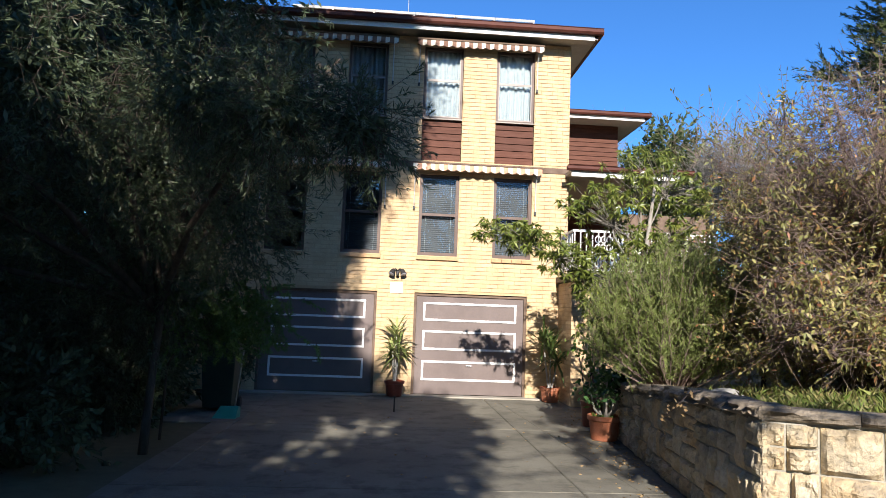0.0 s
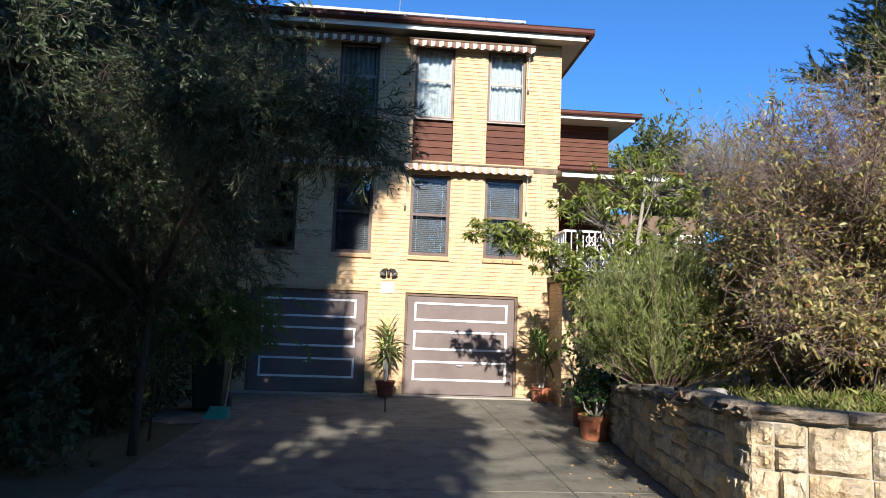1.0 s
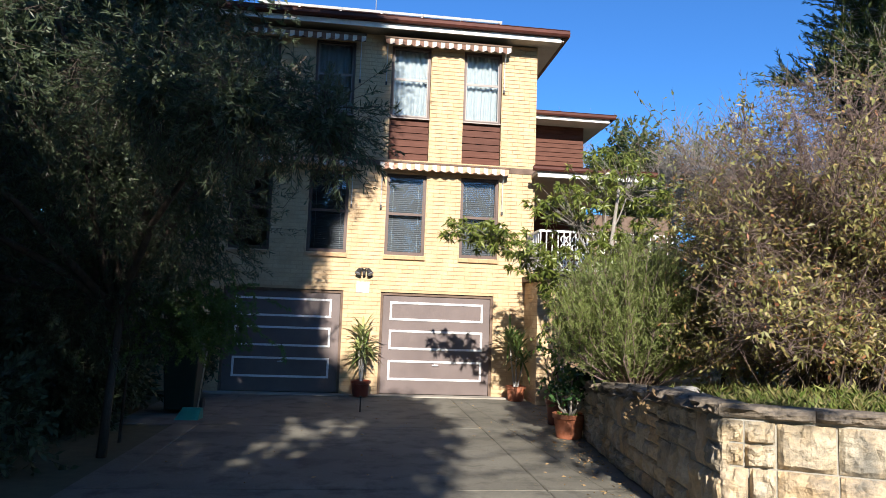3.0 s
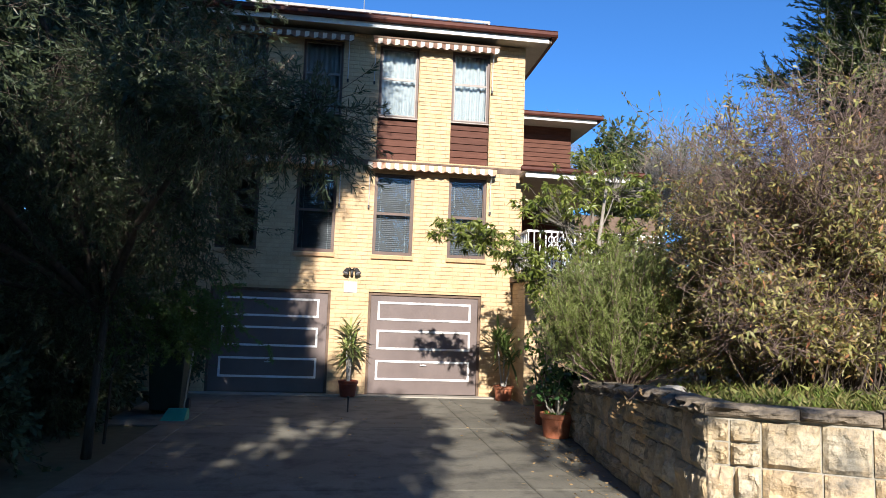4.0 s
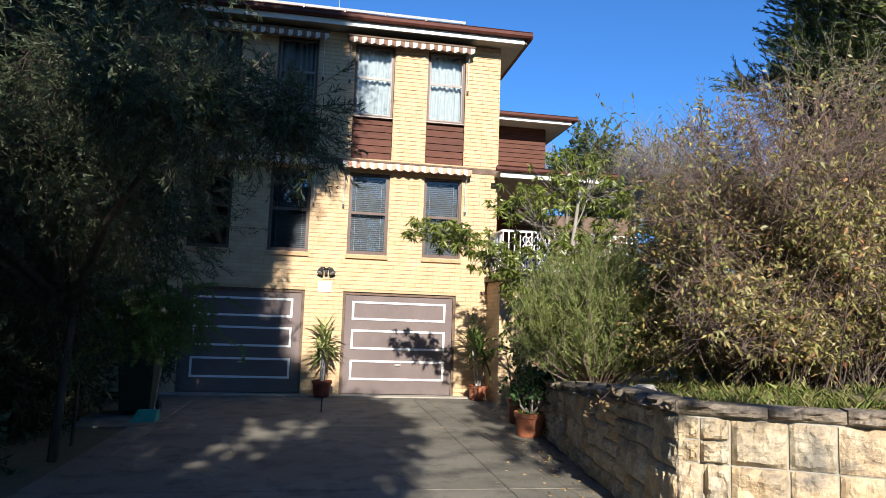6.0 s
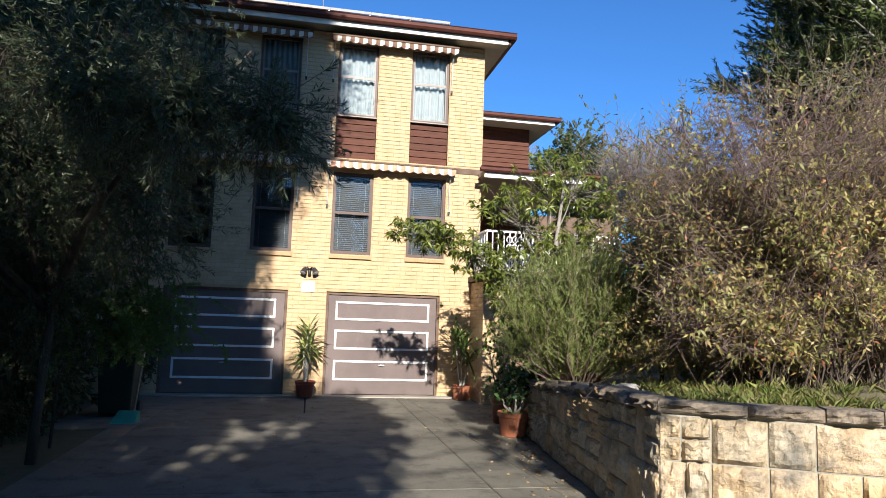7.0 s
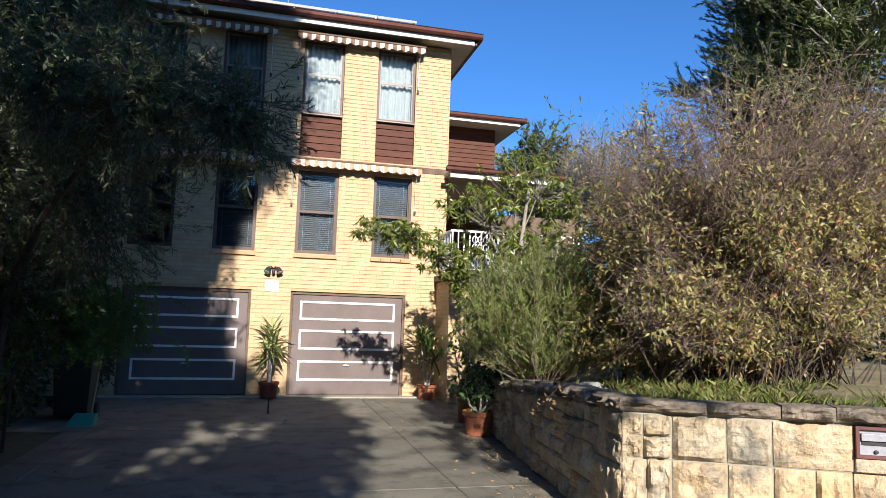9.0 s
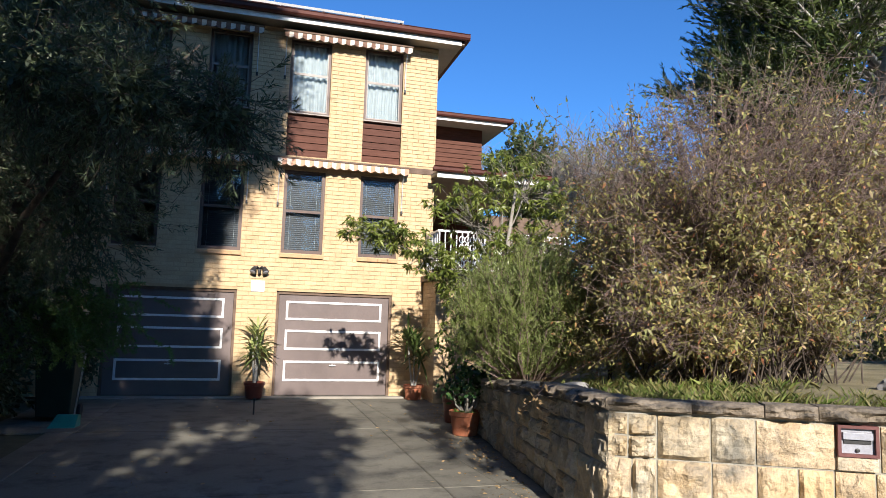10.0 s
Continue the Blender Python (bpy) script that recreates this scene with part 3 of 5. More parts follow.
# awnings
def awning(x0, x1, z, drop, fabric, n):
    aw = thing("awning", "striped canvas window awning rolled up under its hood", "awning", (0, 0, 0), "striped awnings")
    y = FY - 0.25
    hood = bmesh.new()
    prof = [(0, 0.02), (0, 0.12), (-0.12, 0.105), (-0.22, 0.07), (-0.235, 0.045), (-0.215, 0.045), (-0.12, 0.08), (-0.02, 0.09), (-0.02, 0.02)]
    ends = [[hood.verts.new((x, FY - 0.005 + a, z + b)) for a, b in prof] for x in (x0, x1)]
    k = len(prof)
    for i in range(k):
        hood.faces.new((ends[0][i], ends[0][(i + 1) % k], ends[1][(i + 1) % k], ends[1][i]))
    hood.faces.new(ends[0])
    hood.faces.new(ends[1][::-1])
    bmesh.ops.recalc_face_normals(hood, faces=hood.faces[:])
    part("hood", hood, M_BAND, aw, "brown metal hood")
    part("roller", tube([(x0 + 0.02, FY - 0.1, z + 0.05), (x1 - 0.02, FY - 0.1, z + 0.05)], 0.035, 10), fabric[1], aw)
    per = 6
    v, f, idx = [], [], []
    w = (x1 - x0) / n
    for s in range(n):
        for q in range(per + (s == n - 1)):
            u = q / per
            x = x0 + (s + u) * w
            dip = drop * (0.72 + 0.28 * math.sin(math.pi * ((s % 2 + u) / 2)))
            yy = y - 0.012 * math.sin((s + u) * 1.7)
            v += [(x, y + 0.005, z + 0.05), (x, yy - 0.006, z + 0.05 - dip * 0.55), (x, yy, z + 0.05 - dip)]
    for s in range(n):
        for q in range(per):
            a = (s * per + q) * 3
            f += [(a, a + 1, a + 4, a + 3), (a + 1, a + 2, a + 5, a + 4)]
            idx += [s % 2, s % 2]
    under(aw, "valance", mesh_from("valance", v, f, fabric, idx), "scalloped striped canvas edge")
    part("front_bar", box(x0 - 0.02, x1 + 0.02, y - 0.012, y + 0.03, z + 0.045, z + 0.085), M_BAND, aw, "dark brown front rail", bevel=0.008)
    for x in (x0 + 0.05, x1 - 0.09):
        part("arm", tube([(x, y + 0.02, z + 0.03), (x, FY - 0.06, z - 0.25), (x, FY - 0.045, z - 0.86)], 0.011, 6), M_ALU, aw, "pale metal folding arm")
        part("bracket", box(x - 0.02, x + 0.02, FY - 0.07, FY - 0.004, z - 0.9, z - 0.84), M_DARK, aw)
    return aw


awning(0.29, 2.99, 7.42, 0.14, [M_STRIPE_BROWN, M_STRIPE_CREAM], 30)
awning(-2.9, -0.13, 7.42, 0.14, [M_STRIPE_BROWN, M_STRIPE_CREAM], 30)
awning(0.29, 3.01, 4.75, 0.15, [M_STRIPE_CREAM, M_STRIPE_PINK], 30)
awning(-2.9, -0.18, 4.75, 0.15, [M_STRIPE_CREAM, M_STRIPE_PINK], 30)

# solar panels on legs
for k in range(6):
    sp = thing("solar_panel", "dark solar panel in a pale aluminium frame on roof", "solar panel", (-2.12 + k * 0.935, 15.0, 8.58), "solar panels")
    tilt = pose(0, 0, 0, 17, 0, 0)
    for nm, bx, mt in (("cells", (-0.44, 0.44, 0.02, 1.55, 0.012, 0.03), M_PANEL), ("frame", (-0.465, 0.465, -0.02, 0.02, -0.01, 0.045), M_ALU), ("frame", (-0.465, 0.465, 1.55, 1.58, -0.01, 0.045), M_ALU),
                       ("frame", (-0.465, -0.44, 0.02, 1.55, -0.01, 0.045), M_ALU), ("frame", (0.44, 0.465, 0.02, 1.55, -0.01, 0.045), M_ALU)):
        o = part(nm, box(*bx), mt, sp)
        o.matrix_basis = tilt
    part("leg", box(0.42, 0.455, 0.0, 0.035, -0.16, 0.0), M_ALU, sp)
antenna = thing("antenna", "thin metal television mast on the roof", "antenna", (0.06, 17.0, 8.75))
part("mast", tube([(0, 0, 0), (0, 0, 1.6)], 0.012, 6), M_GREY_METAL, antenna)

# flood lamp and plate above the garages
lamp = thing("flood_lamp", "twin black floodlight with sensor on brick", "wall lamp", (0.06, FY - 0.012, 2.51))
lamp.scale = (0.8, 0.8, 0.8)
part("back_plate", lathe([(0.05, 0), (0.05, 0.03), (0.03, 0.045)], 16), M_DARK, lamp).matrix_basis = pose(0, 0, 0.02, 90, 0, 0)
for s in (-1, 1):
    part("arm", tube([(0, -0.04, 0.04), (s * 0.06, -0.09, 0.085), (s * 0.12, -0.1, 0.05)], 0.02, 8), M_DARK, lamp)
    hd = part("lamp_head", lathe([(0.03, 0), (0.045, 0.02), (0.06, 0.06), (0.078, 0.14), (0.082, 0.165), (0.074, 0.166)], 20), M_DARK, lamp, "black lamp casing")
    hd.matrix_basis = pose(s * 0.105, -0.1, 0.075, 152, s * -22, 0)
    gl = part("lens", lathe([(0.074, 0), (0.055, 0.012), (0.0005, 0.018)], 20), M_LETTER, hd, "pale lamp glass")
    gl.matrix_basis = pose(0, 0, 0.166)
part("sensor", lathe([(0.024, -0.06), (0.036, -0.05), (0.04, 0.0), (0.028, 0.05)], 16), M_DARK, lamp).matrix_basis = pose(0, -0.1, -0.04)
plate = thing("wall_plate", "plain white square plate on the brick wall", "sign", (0.05, FY - 0.012, 2.19))
part("board", box(-0.13, 0.13, -0.012, 0.0, -0.11, 0.11), M_WHITE, plate, bevel=0.003)

# ---- balcony and porch beside the house ----
balcony = thing("balcony", "brick-walled entry balcony with white iron railing and red-edged roof", "balcony")
part("core", box(3.475, 6.6, 12.915, 14.5, 0, 2.40), M_MORTAR, balcony, "yellow brick base wall")
part("slab", box(3.40, 6.7, 12.82, 17.6, 2.42, 2.54), M_BAND, balcony, "dark edged balcony slab", bevel=0.01)
part("top_rail", box(3.5, 6.4, 12.93, 12.97, 3.4, 3.44), M_WHITE, balcony)
part("bottom_rail", box(3.5, 6.4, 12.935, 12.965, 2.64, 2.665), M_WHITE, balcony)
part("top_rail", box(3.48, 3.52, 12.97, 13.98, 3.4, 3.44), M_WHITE, balcony)
bal = mesh_from("baluster", *(lambda b: ([tuple(v.co) for v in b.verts], [[v.index for v in q.verts] for q in b.faces]))((lambda b: (b.verts.index_update(), b)[1])(box(-0.011, 0.011, -0.011, 0.011, 0, 0.74))), M_WHITE)
for k in range(24):
    under(balcony, "baluster", bal, m=Matrix.Translation((3.51 + k * 0.12, 12.95, 2.66)))
for k in range(8):
    under(balcony, "baluster", bal, m=Matrix.Translation((3.5, 13.07 + k * 0.12, 2.66)))
# scrolled iron panel between the balusters
for kx in range(5):
    for kz in range(4):
        c = Vector((3.98 + kx * 0.115, 12.945, 2.78 + kz * 0.16))
        part("scroll", tube([c + Vector((math.cos(t * 0.63) * 0.055, 0, math.sin(t * 0.63) * 0.07)) for t in range(11)], 0.012, 5), M_WHITE, balcony)
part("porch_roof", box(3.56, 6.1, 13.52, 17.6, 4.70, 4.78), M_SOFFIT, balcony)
part("porch_fascia", box(3.57, 6.1, 13.49, 13.515, 4.63, 4.745), M_WHITE, balcony, "white porch fascia")
gutter_run(3.46, 6.16, 13.488, 0, 4.745, 0.1, balcony)

wing = thing("house_wing", "rear wing with brown weatherboards under a low red roof", "house")
part("wing_wall", box(3.66, 5.95, 17.75, 22.5, 2.54, 7.02), M_BAND, wing)
wbm = mesh_from("weatherboard", [(-0.5, -0.03, 0), (0.5, -0.03, 0), (0.5, -0.006, 0.15), (-0.5, -0.006, 0.15), (-0.5, 0.01, 0), (0.5, 0.01, 0), (0.5, 0.01, 0.15), (-0.5, 0.01, 0.15)],
                [(0, 1, 2, 3), (4, 5, 1, 0), (1, 5, 6, 2), (4, 0, 3, 7), (3, 2, 6, 7)], M_BOARD)
for k in range(31):
    under(wing, "weatherboard", wbm, m=Matrix.Translation((4.81, 17.735, 3.1 + k * 0.127)) @ Matrix.Diagonal((2.3, 1, 0.985 * 0.127 / 0.15, 1)))
part("lower_wall", box(5.96, 8.5, 17.8, 18.0, 0.7, 4.6), M_BAND, wing)
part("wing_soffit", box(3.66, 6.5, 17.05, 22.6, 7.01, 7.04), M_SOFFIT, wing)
part("wing_fascia", box(3.66, 6.45, 17.02, 17.045, 6.98, 7.07), M_WHITE, wing, "white fascia board")
gutter_run(3.66, 6.6, 17.018, 0, 7.07, 0.11, wing)
gutter_run(6.5, 0, 17.0, 22.6, 7.06, 0.11, wing, "y")
tiled_roof(3.0, 6.55, 17.05, 23, 7.13, 12, 6, wing)

# ---- garden behind the stone wall ----
def wall_point(s):
    """Plan of the wall by arc length from the house end; returns point and tangent."""
    pts = [Vector(p) for p in WALL_LINE]
    for a, b in zip(pts, pts[1:]):
        d = (b - a).length
        if s <= d:
            return a + (b - a) * (s / d), (b - a) / d
        s -= d
    return CORNER + FRONT_DIR * s, FRONT_DIR


SIDE_LEN = sum((Vector(b) - Vector(a)).length for a, b in zip(WALL_LINE, WALL_LINE[1:]))


def wall_top(s):
    """Height of the top of the coping along the wall."""
    p, _ = wall_point(min(s, SIDE_LEN))
    return float(np.interp(p.y, [4.7, 5.6, 7.6, 9.1, 13.3], [1.10, 1.07, 0.915, 0.82, 0.72]))


def lawn_z(x, y):
    ahead = (x - CORNER.x) * -FRONT_DIR.y + (y - CORNER.y) * FRONT_DIR.x      # distance behind the front wall
    d = max(0.0, min(x - 3.2 - 0.05 * (y - 5), ahead - 0.3))
    base = float(np.interp(y, [3, 4.7, 7.6, 9.1, 13.3], [1.0, 1.0, 0.84, 0.76, 0.68]))
    return base + 0.4 * (1 - math.exp(-d / 6)) + 0.05 * noise.noise((x * 0.6, y * 0.6, 0)) * min(1, d)


gv, gf = [], []
GS = [i * 0.45 for i in range(60)]
GD = [0.16, 0.5, 1, 1.6, 2.3, 3.2, 4.5, 6, 8, 11, 16, 30, 80]
for s in GS:
    p, t = wall_point(s)
    k = min(1, max(0, (s - SIDE_LEN + 3) / 5))
    out = Vector((1, 0.15)) * (1 - k) + Vector((0.35, 1)) * k
    out.normalize()
    n = Vector((-t.y, t.x))
    for d in GD:
        q = p + (n if d < 0.2 else out) * d
        gv.append((q.x, q.y, lawn_z(q.x, q.y)))
m_ = len(GD)
for i in range(len(GS) - 1):
    for j in range(m_ - 1):
        a = i * m_ + j
        gf.append((a, a + 1, a + m_ + 1, a + m_))
garden = tagged(new("garden_bed", mesh_from("garden_bed", gv, gf, M_SOIL, smooth=True)), "raised lawn of dry grass and bare soil behind wall", "lawn", kind="structure")

# ---- trees and shrubs ----
def tree(name, label, category, base, group=""):
    return thing(name, label, category, base, group)


def limbs(parent, root, targets, r0, r1, mat, rng, name="limb", wob=0.25, sides=7, sag=0.0):
    for t in targets:
        root_, t_ = Vector(root), Vector(t)
        pts = []
        for k in range(6):
            u = k / 5
            p = root_.lerp(t_, u)
            w = wob * math.sin(math.pi * u)
            pts.append(p + Vector((rng.normal() * w * 0.3, rng.normal() * w * 0.3, w * 0.6 - sag * u * u)))
        part(name, tube(pts, [r0 + (r1 - r0) * k / 5 for k in range(6)], sides), mat, parent, smooth=True)


rng = np.random.default_rng(11)
# dark bottlebrush tree at the left of the drive
T1 = tree("bottlebrush_tree", "tall dark weeping bottlebrush tree with narrow leaves", "tree", (-2.75, 8.0, 0))
part("trunk", tube([(0, 0, -0.05), (0.03, 0, 0.7), (0.06, 0.05, 1.5), (-0.1, 0.1, 2.6), (-0.2, 0.2, 4.5), (-0.3, 0.3, 7)], [0.055, 0.046, 0.045, 0.05, 0.045, 0.03], 10), M_BARK, T1, smooth=True)
limbs(T1, (0.0, 0.05, 1.6), [(-2.6, -2.0, 3.2), (-1.4, -3, 3.6), (1.2, -0.8, 4.2), (2.0, -0.3, 4.6), (0.6, 0.5, 5.4), (-2.5, 0.5, 5), (-3.6, -1, 2.2), (-0.5, -2, 5.5), (1.7, -2.4, 3.5)], 0.05, 0.012, M_BARK, rng)
blobs = [  # centre relative to the base, radii, weight
    (0.75, 0.2, 2.9, 0.85, 1.0, 0.9, 6), (0.75, 0.0, 4.2, 0.8, 1.0, 0.75, 6), (-0.2, -0.3, 3.2, 1.4, 1.4, 1.4, 9), (-0.2, 0.5, 1.9, 0.9, 0.9, 0.8, 5),
    (-2.0, -2.0, 2.8, 1.4, 1.2, 1.5, 9), (-0.6, -1.9, 3.8, 1.1, 1.1, 1.2, 7), (-2.4, -1.0, 4.4, 1.6, 1.5, 1.5, 8), (0.0, 0.0, 5.4, 1.5, 1.6, 1.3, 7),
    (-3.6, -0.5, 2.6, 1.6, 1.5, 1.7, 8), (-2.5, -0.6, 1.0, 1.3, 1.2, 1.0, 8), (-3.9, -2.4, 1.4, 1.2, 1.2, 1.4, 7), (-1.3, 0.8, 1.2, 0.9, 0.9, 1.2, 5), (-4.6, 0.8, 2.5, 1.4, 1.4, 2.2, 5), (-1.6, 1.2, 3.0, 1.2, 1.0, 1.6, 5),
    (-0.4, 0.2, 7.0, 1.9, 1.6, 1.4, 5), (-3.2, 0.8, 6.4, 1.9, 1.6, 1.6, 5), (-0.2, 0.5, 8.6, 1.9, 1.5, 1.3, 4), (-2.6, 0.6, 8.6, 1.8, 1.5, 1.4, 3), (2.4, -2.5, 3.2, 0.36, 0.4, 0.3, 2), (1.75, -2.4, 3.3, 0.55, 0.5, 0.38, 3), (1.0, -2.2, 3.5, 0.7, 0.7, 0.5, 4),
    (1.8, 0.2, 9.2, 1.35, 1.2, 1.1, 12), (1.5, 0.2, 7.9, 1.25, 1.2, 1.0, 12), (-4.5, 0.8, 4.9, 1.7, 1.4, 1.7, 6), (-4.9, 0.6, 7.4, 1.8, 1.4, 1.7, 5), (-5.8, 0.8, 2.0, 1.4, 1.3, 2.0, 5), (0.2, 0.4, 6.1, 0.9, 0.8, 0.6, 3), (0.6, 0.2, 6.8, 1.2, 1.2, 0.8, 3), (0.2, 0.3, 10.2, 2.2, 1.5, 0.9, 4), (-3.2, 0.5, 10.0, 2.2, 1.5, 1.1, 3)]
s_, w_, l_ = twigs_in(rng, blobs, 17000, 0.34, 0.35, 0.8, 0.5)
foliage(T1, rng, s_, w_, l_, 20, 0.078, 0.0115, L_DARK, M_BARK, 0.0035, 1.0, 0.3, 0.4)
# long arching sprays that stand out of the crown
s_, w_, l_ = twigs_in(rng, blobs[:14], 520, 0.55, 0.1, 0.6, 0.7)
foliage(T1, rng, s_, w_, l_, 40, 0.08, 0.011, L_DARK, M_BARK, 0.0035, 1.0, 0.45, 0.2, "spray")
inner = [(*b[:3], b[3] * 0.66, b[4] * 0.66, b[5] * 0.7, b[6]) for b in blobs]
s_, w_, l_ = twigs_in(rng, inner, 42000, 0.3, 0.5, 0.9, 0.05)
upper = [b for b in blobs if b[2] > 5]
u_, q_, _ = twigs_in(rng, upper, 30000, 0.3, 0.3, 0.9, 0.1)
under(T1, "upper_crown", leaf_mesh("upper_crown", u_, q_, 0.15 * rng.uniform(0.6, 1.2, len(u_)), 0.05, L_DARK, rng), kind="stuff")
under(T1, "inner_crown", leaf_mesh("inner_crown", s_, w_, 0.12 * rng.uniform(0.6, 1.2, len(s_)), 0.036, L_DARK, rng), kind="stuff")

# feathery wattle below it
T2 = tree("feathery_shrub", "young wattle with soft feathery green fronds", "shrub", (-2.8, 8.7, 0))
part("stem", tube([(0, 0, 0), (0.03, 0, 0.9), (0.4, 0.0, 1.75)], [0.02, 0.016, 0.008], 6), M_BARK, T2, smooth=True)
n = 260
st = np.array([0.75, -0.1, 1.6]) + rng.normal(size=(n, 3)) * [0.34, 0.25, 0.22]
wy = unit(rng.normal(size=(n, 3)) * 0.45 + [0.3, -0.2, -0.45])
foliage(T2, rng, st, wy, rng.uniform(0.22, 0.45, n), 120, 0.05, 0.011, L_FERN, M_BARK, 0.003, 1.5, 0.4, 0.05)

# low dark hedge shrub by the left garage
T3 = tree("potted_shrub", "dark small-leaved rounded shrub by the garage", "shrub", (-2.95, 13.0, 0))
part("stem", tube([(0, 0, 0), (0.02, 0, 0.6), (0.0, 0.02, 1.1)], [0.03, 0.025, 0.01], 6), M_BARK, T3)
s_, w_, l_ = twigs_in(rng, [(0, 0, 0.85, 0.45, 0.45, 0.55, 1)], 500, 0.16, 0.0)
foliage(T3, rng, s_, w_, l_, 14, 0.05, 0.03, L_DARK, M_BARK, 0.003, 0.9, 0.1)

# glossy-leaved tree by the balcony
T4 = tree("loquat_tree", "spreading tree with drooping glossy green leaf clusters", "tree", (3.9, 10.0, 0.78))
part("trunk", tube([(0, 0, -0.05), (-0.1, 0, 0.9), (-0.05, 0.1, 1.9), (0.1, 0.1, 3.0)], [0.05, 0.042, 0.034, 0.022], 9), M_GREY_BARK, T4, smooth=True)
ROS = []
for c, r, k in (((-2.45, 0.2, 2.42), (0.45, 0.4, 0.16), 32), ((-1.95, 0.2, 2.3), (0.45, 0.4, 0.24), 36), ((-1.45, 0.2, 1.95), (0.42, 0.35, 0.34), 34), ((-1.0, 0.2, 1.7), (0.32, 0.35, 0.45), 34), ((-0.9, 0.3, 2.9), (0.5, 0.5, 0.33), 40), ((-0.3, 0.3, 3.2), (0.55, 0.5, 0.38), 40), ((0.2, 0.3, 3.7), (0.5, 0.5, 0.32), 34),
                ((0.5, 0.2, 3.0), (0.45, 0.5, 0.5), 34), ((-0.2, 0.6, 2.4), (0.6, 0.5, 0.4), 34), ((0.6, 0.4, 2.3), (0.5, 0.4, 0.4), 24), ((-0.7, 0.5, 1.0), (0.35, 0.3, 0.5), 12), ((-0.1, -0.25, 2.1), (0.7, 0.35, 0.55), 34), ((0.8, 0.0, 3.2), (0.4, 0.4, 0.4), 20), ((0.95, 0.3, 2.15), (0.5, 0.4, 0.4), 30), ((0.25, 0.4, 1.75), (0.6, 0.4, 0.3), 26)):
    ROS += [np.array(c) + np.clip(rng.normal(size=3) * 0.6, -1, 1) * r for _ in range(int(k * 1.5))]
ROS = np.array(ROS)
near = np.array([[-0.05, 0.1, 1.9], [-0.8, 0.25, 1.7], [-1.5, 0.2, 2.0], [-2.1, 0.2, 2.25], [-0.6, 0.2, 2.6], [-0.1, 0.2, 3.0], [0.3, 0.2, 3.2], [0.45, 0.3, 2.4]])
pick = near[np.argmin(((ROS[:, None] - near[None]) ** 2).sum(-1), 1)]
under(T4, "twigwork", stick_mesh("twigwork", (pick + rng.normal(size=ROS.shape) * 0.04) * 0.91, ROS * 0.91, 0.008, 0.0035, M_GREY_BARK), kind="stuff")
limbs(T4, (-0.08, 0.05, 0.95), [tuple(q * 0.91) for q in near], 0.018, 0.009, M_GREY_BARK, rng, wob=0.25)
ROS *= 0.91
K = 16
wy = unit(rng.normal(size=(len(ROS), K, 3)) * [1, 1, 0.6] + [0, 0, -0.3])
m = len(ROS) * K
under(T4, "crown", leaf_mesh("crown", np.repeat(ROS, K, 0), wy.reshape(-1, 3), rng.uniform(0.075, 0.14, m), rng.uniform(0.021, 0.034, m), L_MANGO, rng, curl=0.25), kind="stuff")

# grey-green rosemary bush
T5 = tree("rosemary_bush", "dense grey-green coastal rosemary bush with fine leaves", "shrub", (3.6, 8.5, 0.82))
n = 120
az = rng.uniform(0, 2 * math.pi, n)
out = np.sqrt(rng.uniform(0.02, 1, n))
tops = np.stack([0.1 + np.cos(az) * out * 1.2, np.sin(az) * out * 0.95, (0.72 + 1.2 * np.sqrt(np.clip(1 - out ** 2, 0, 1))) * rng.uniform(0.72, 1.02, n)], 1)
roots = np.stack([np.cos(az) * out * 0.16, np.sin(az) * out * 0.16, np.full(n, -0.05)], 1)
bends = roots * 0.4 + tops * [0.72, 0.72, 0.45] + rng.normal(size=(n, 3)) * 0.07
for k in range(n):
    part("stem", tube([tuple(roots[k]), tuple(bends[k]), tuple(tops[k])], [0.011, 0.006, 0.0025], 5), M_TWIG, T5)
K = 68
u = rng.uniform(0.14, 1.02, (n, K, 1))
st = np.where(u < 0.5, roots[:, None] + (bends - roots)[:, None] * u * 2, bends[:, None] + (tops - bends)[:, None] * (u - 0.5) * 2).reshape(-1, 3)
wy = unit(np.repeat(unit(tops - bends), K, 0) + rng.normal(size=(n * K, 3)) * 0.62 + [0, 0, 0.35])
foliage(T5, rng, st, wy, rng.uniform(0.1, 0.3, n * K), 28, 0.042, 0.008, L_GREY, M_TWIG, 0.0025, 0.65, -0.1, 0.2)

# large thicket turning brown
T6 = tree("autumn_thicket", "large twiggy brown shrub with yellow-green autumn leaves", "shrub", (5.6, 6.7, lawn_z(5.6, 6.7)))
n = 620
base = rng.normal(size=(n, 3)) * [0.42, 0.3, 0.0]
tip = np.stack([rng.uniform(-2.15, 4.2, n) + rng.normal(size=n) * 0.2, rng.normal(size=n) * 0.75, np.zeros(n)], 1)
tip[:, 2] = rng.uniform(0.35, 1.0, n) ** 0.7 * np.interp(tip[:, 0], [-2.2, -1.8, -0.8, 0.0, 1.6, 4.2], [2.6, 2.95, 3.4, 3.75, 3.75, 3.5])
low = rng.uniform(size=n) < 0.2
tip[low, 0] = rng.uniform(-2.1, 0.7, low.sum())
tip[low, 1] = rng.uniform(-1.1, 0.3, low.sum())
tip[low, 2] = rng.uniform(0.25, 1.2, low.sum())
mid = base * 0.55 + tip * 0.4 + np.stack([rng.normal(size=n) * 0.12, rng.normal(size=n) * 0.12, 0.25 + 0.3 * rng.uniform(size=n)], 1)
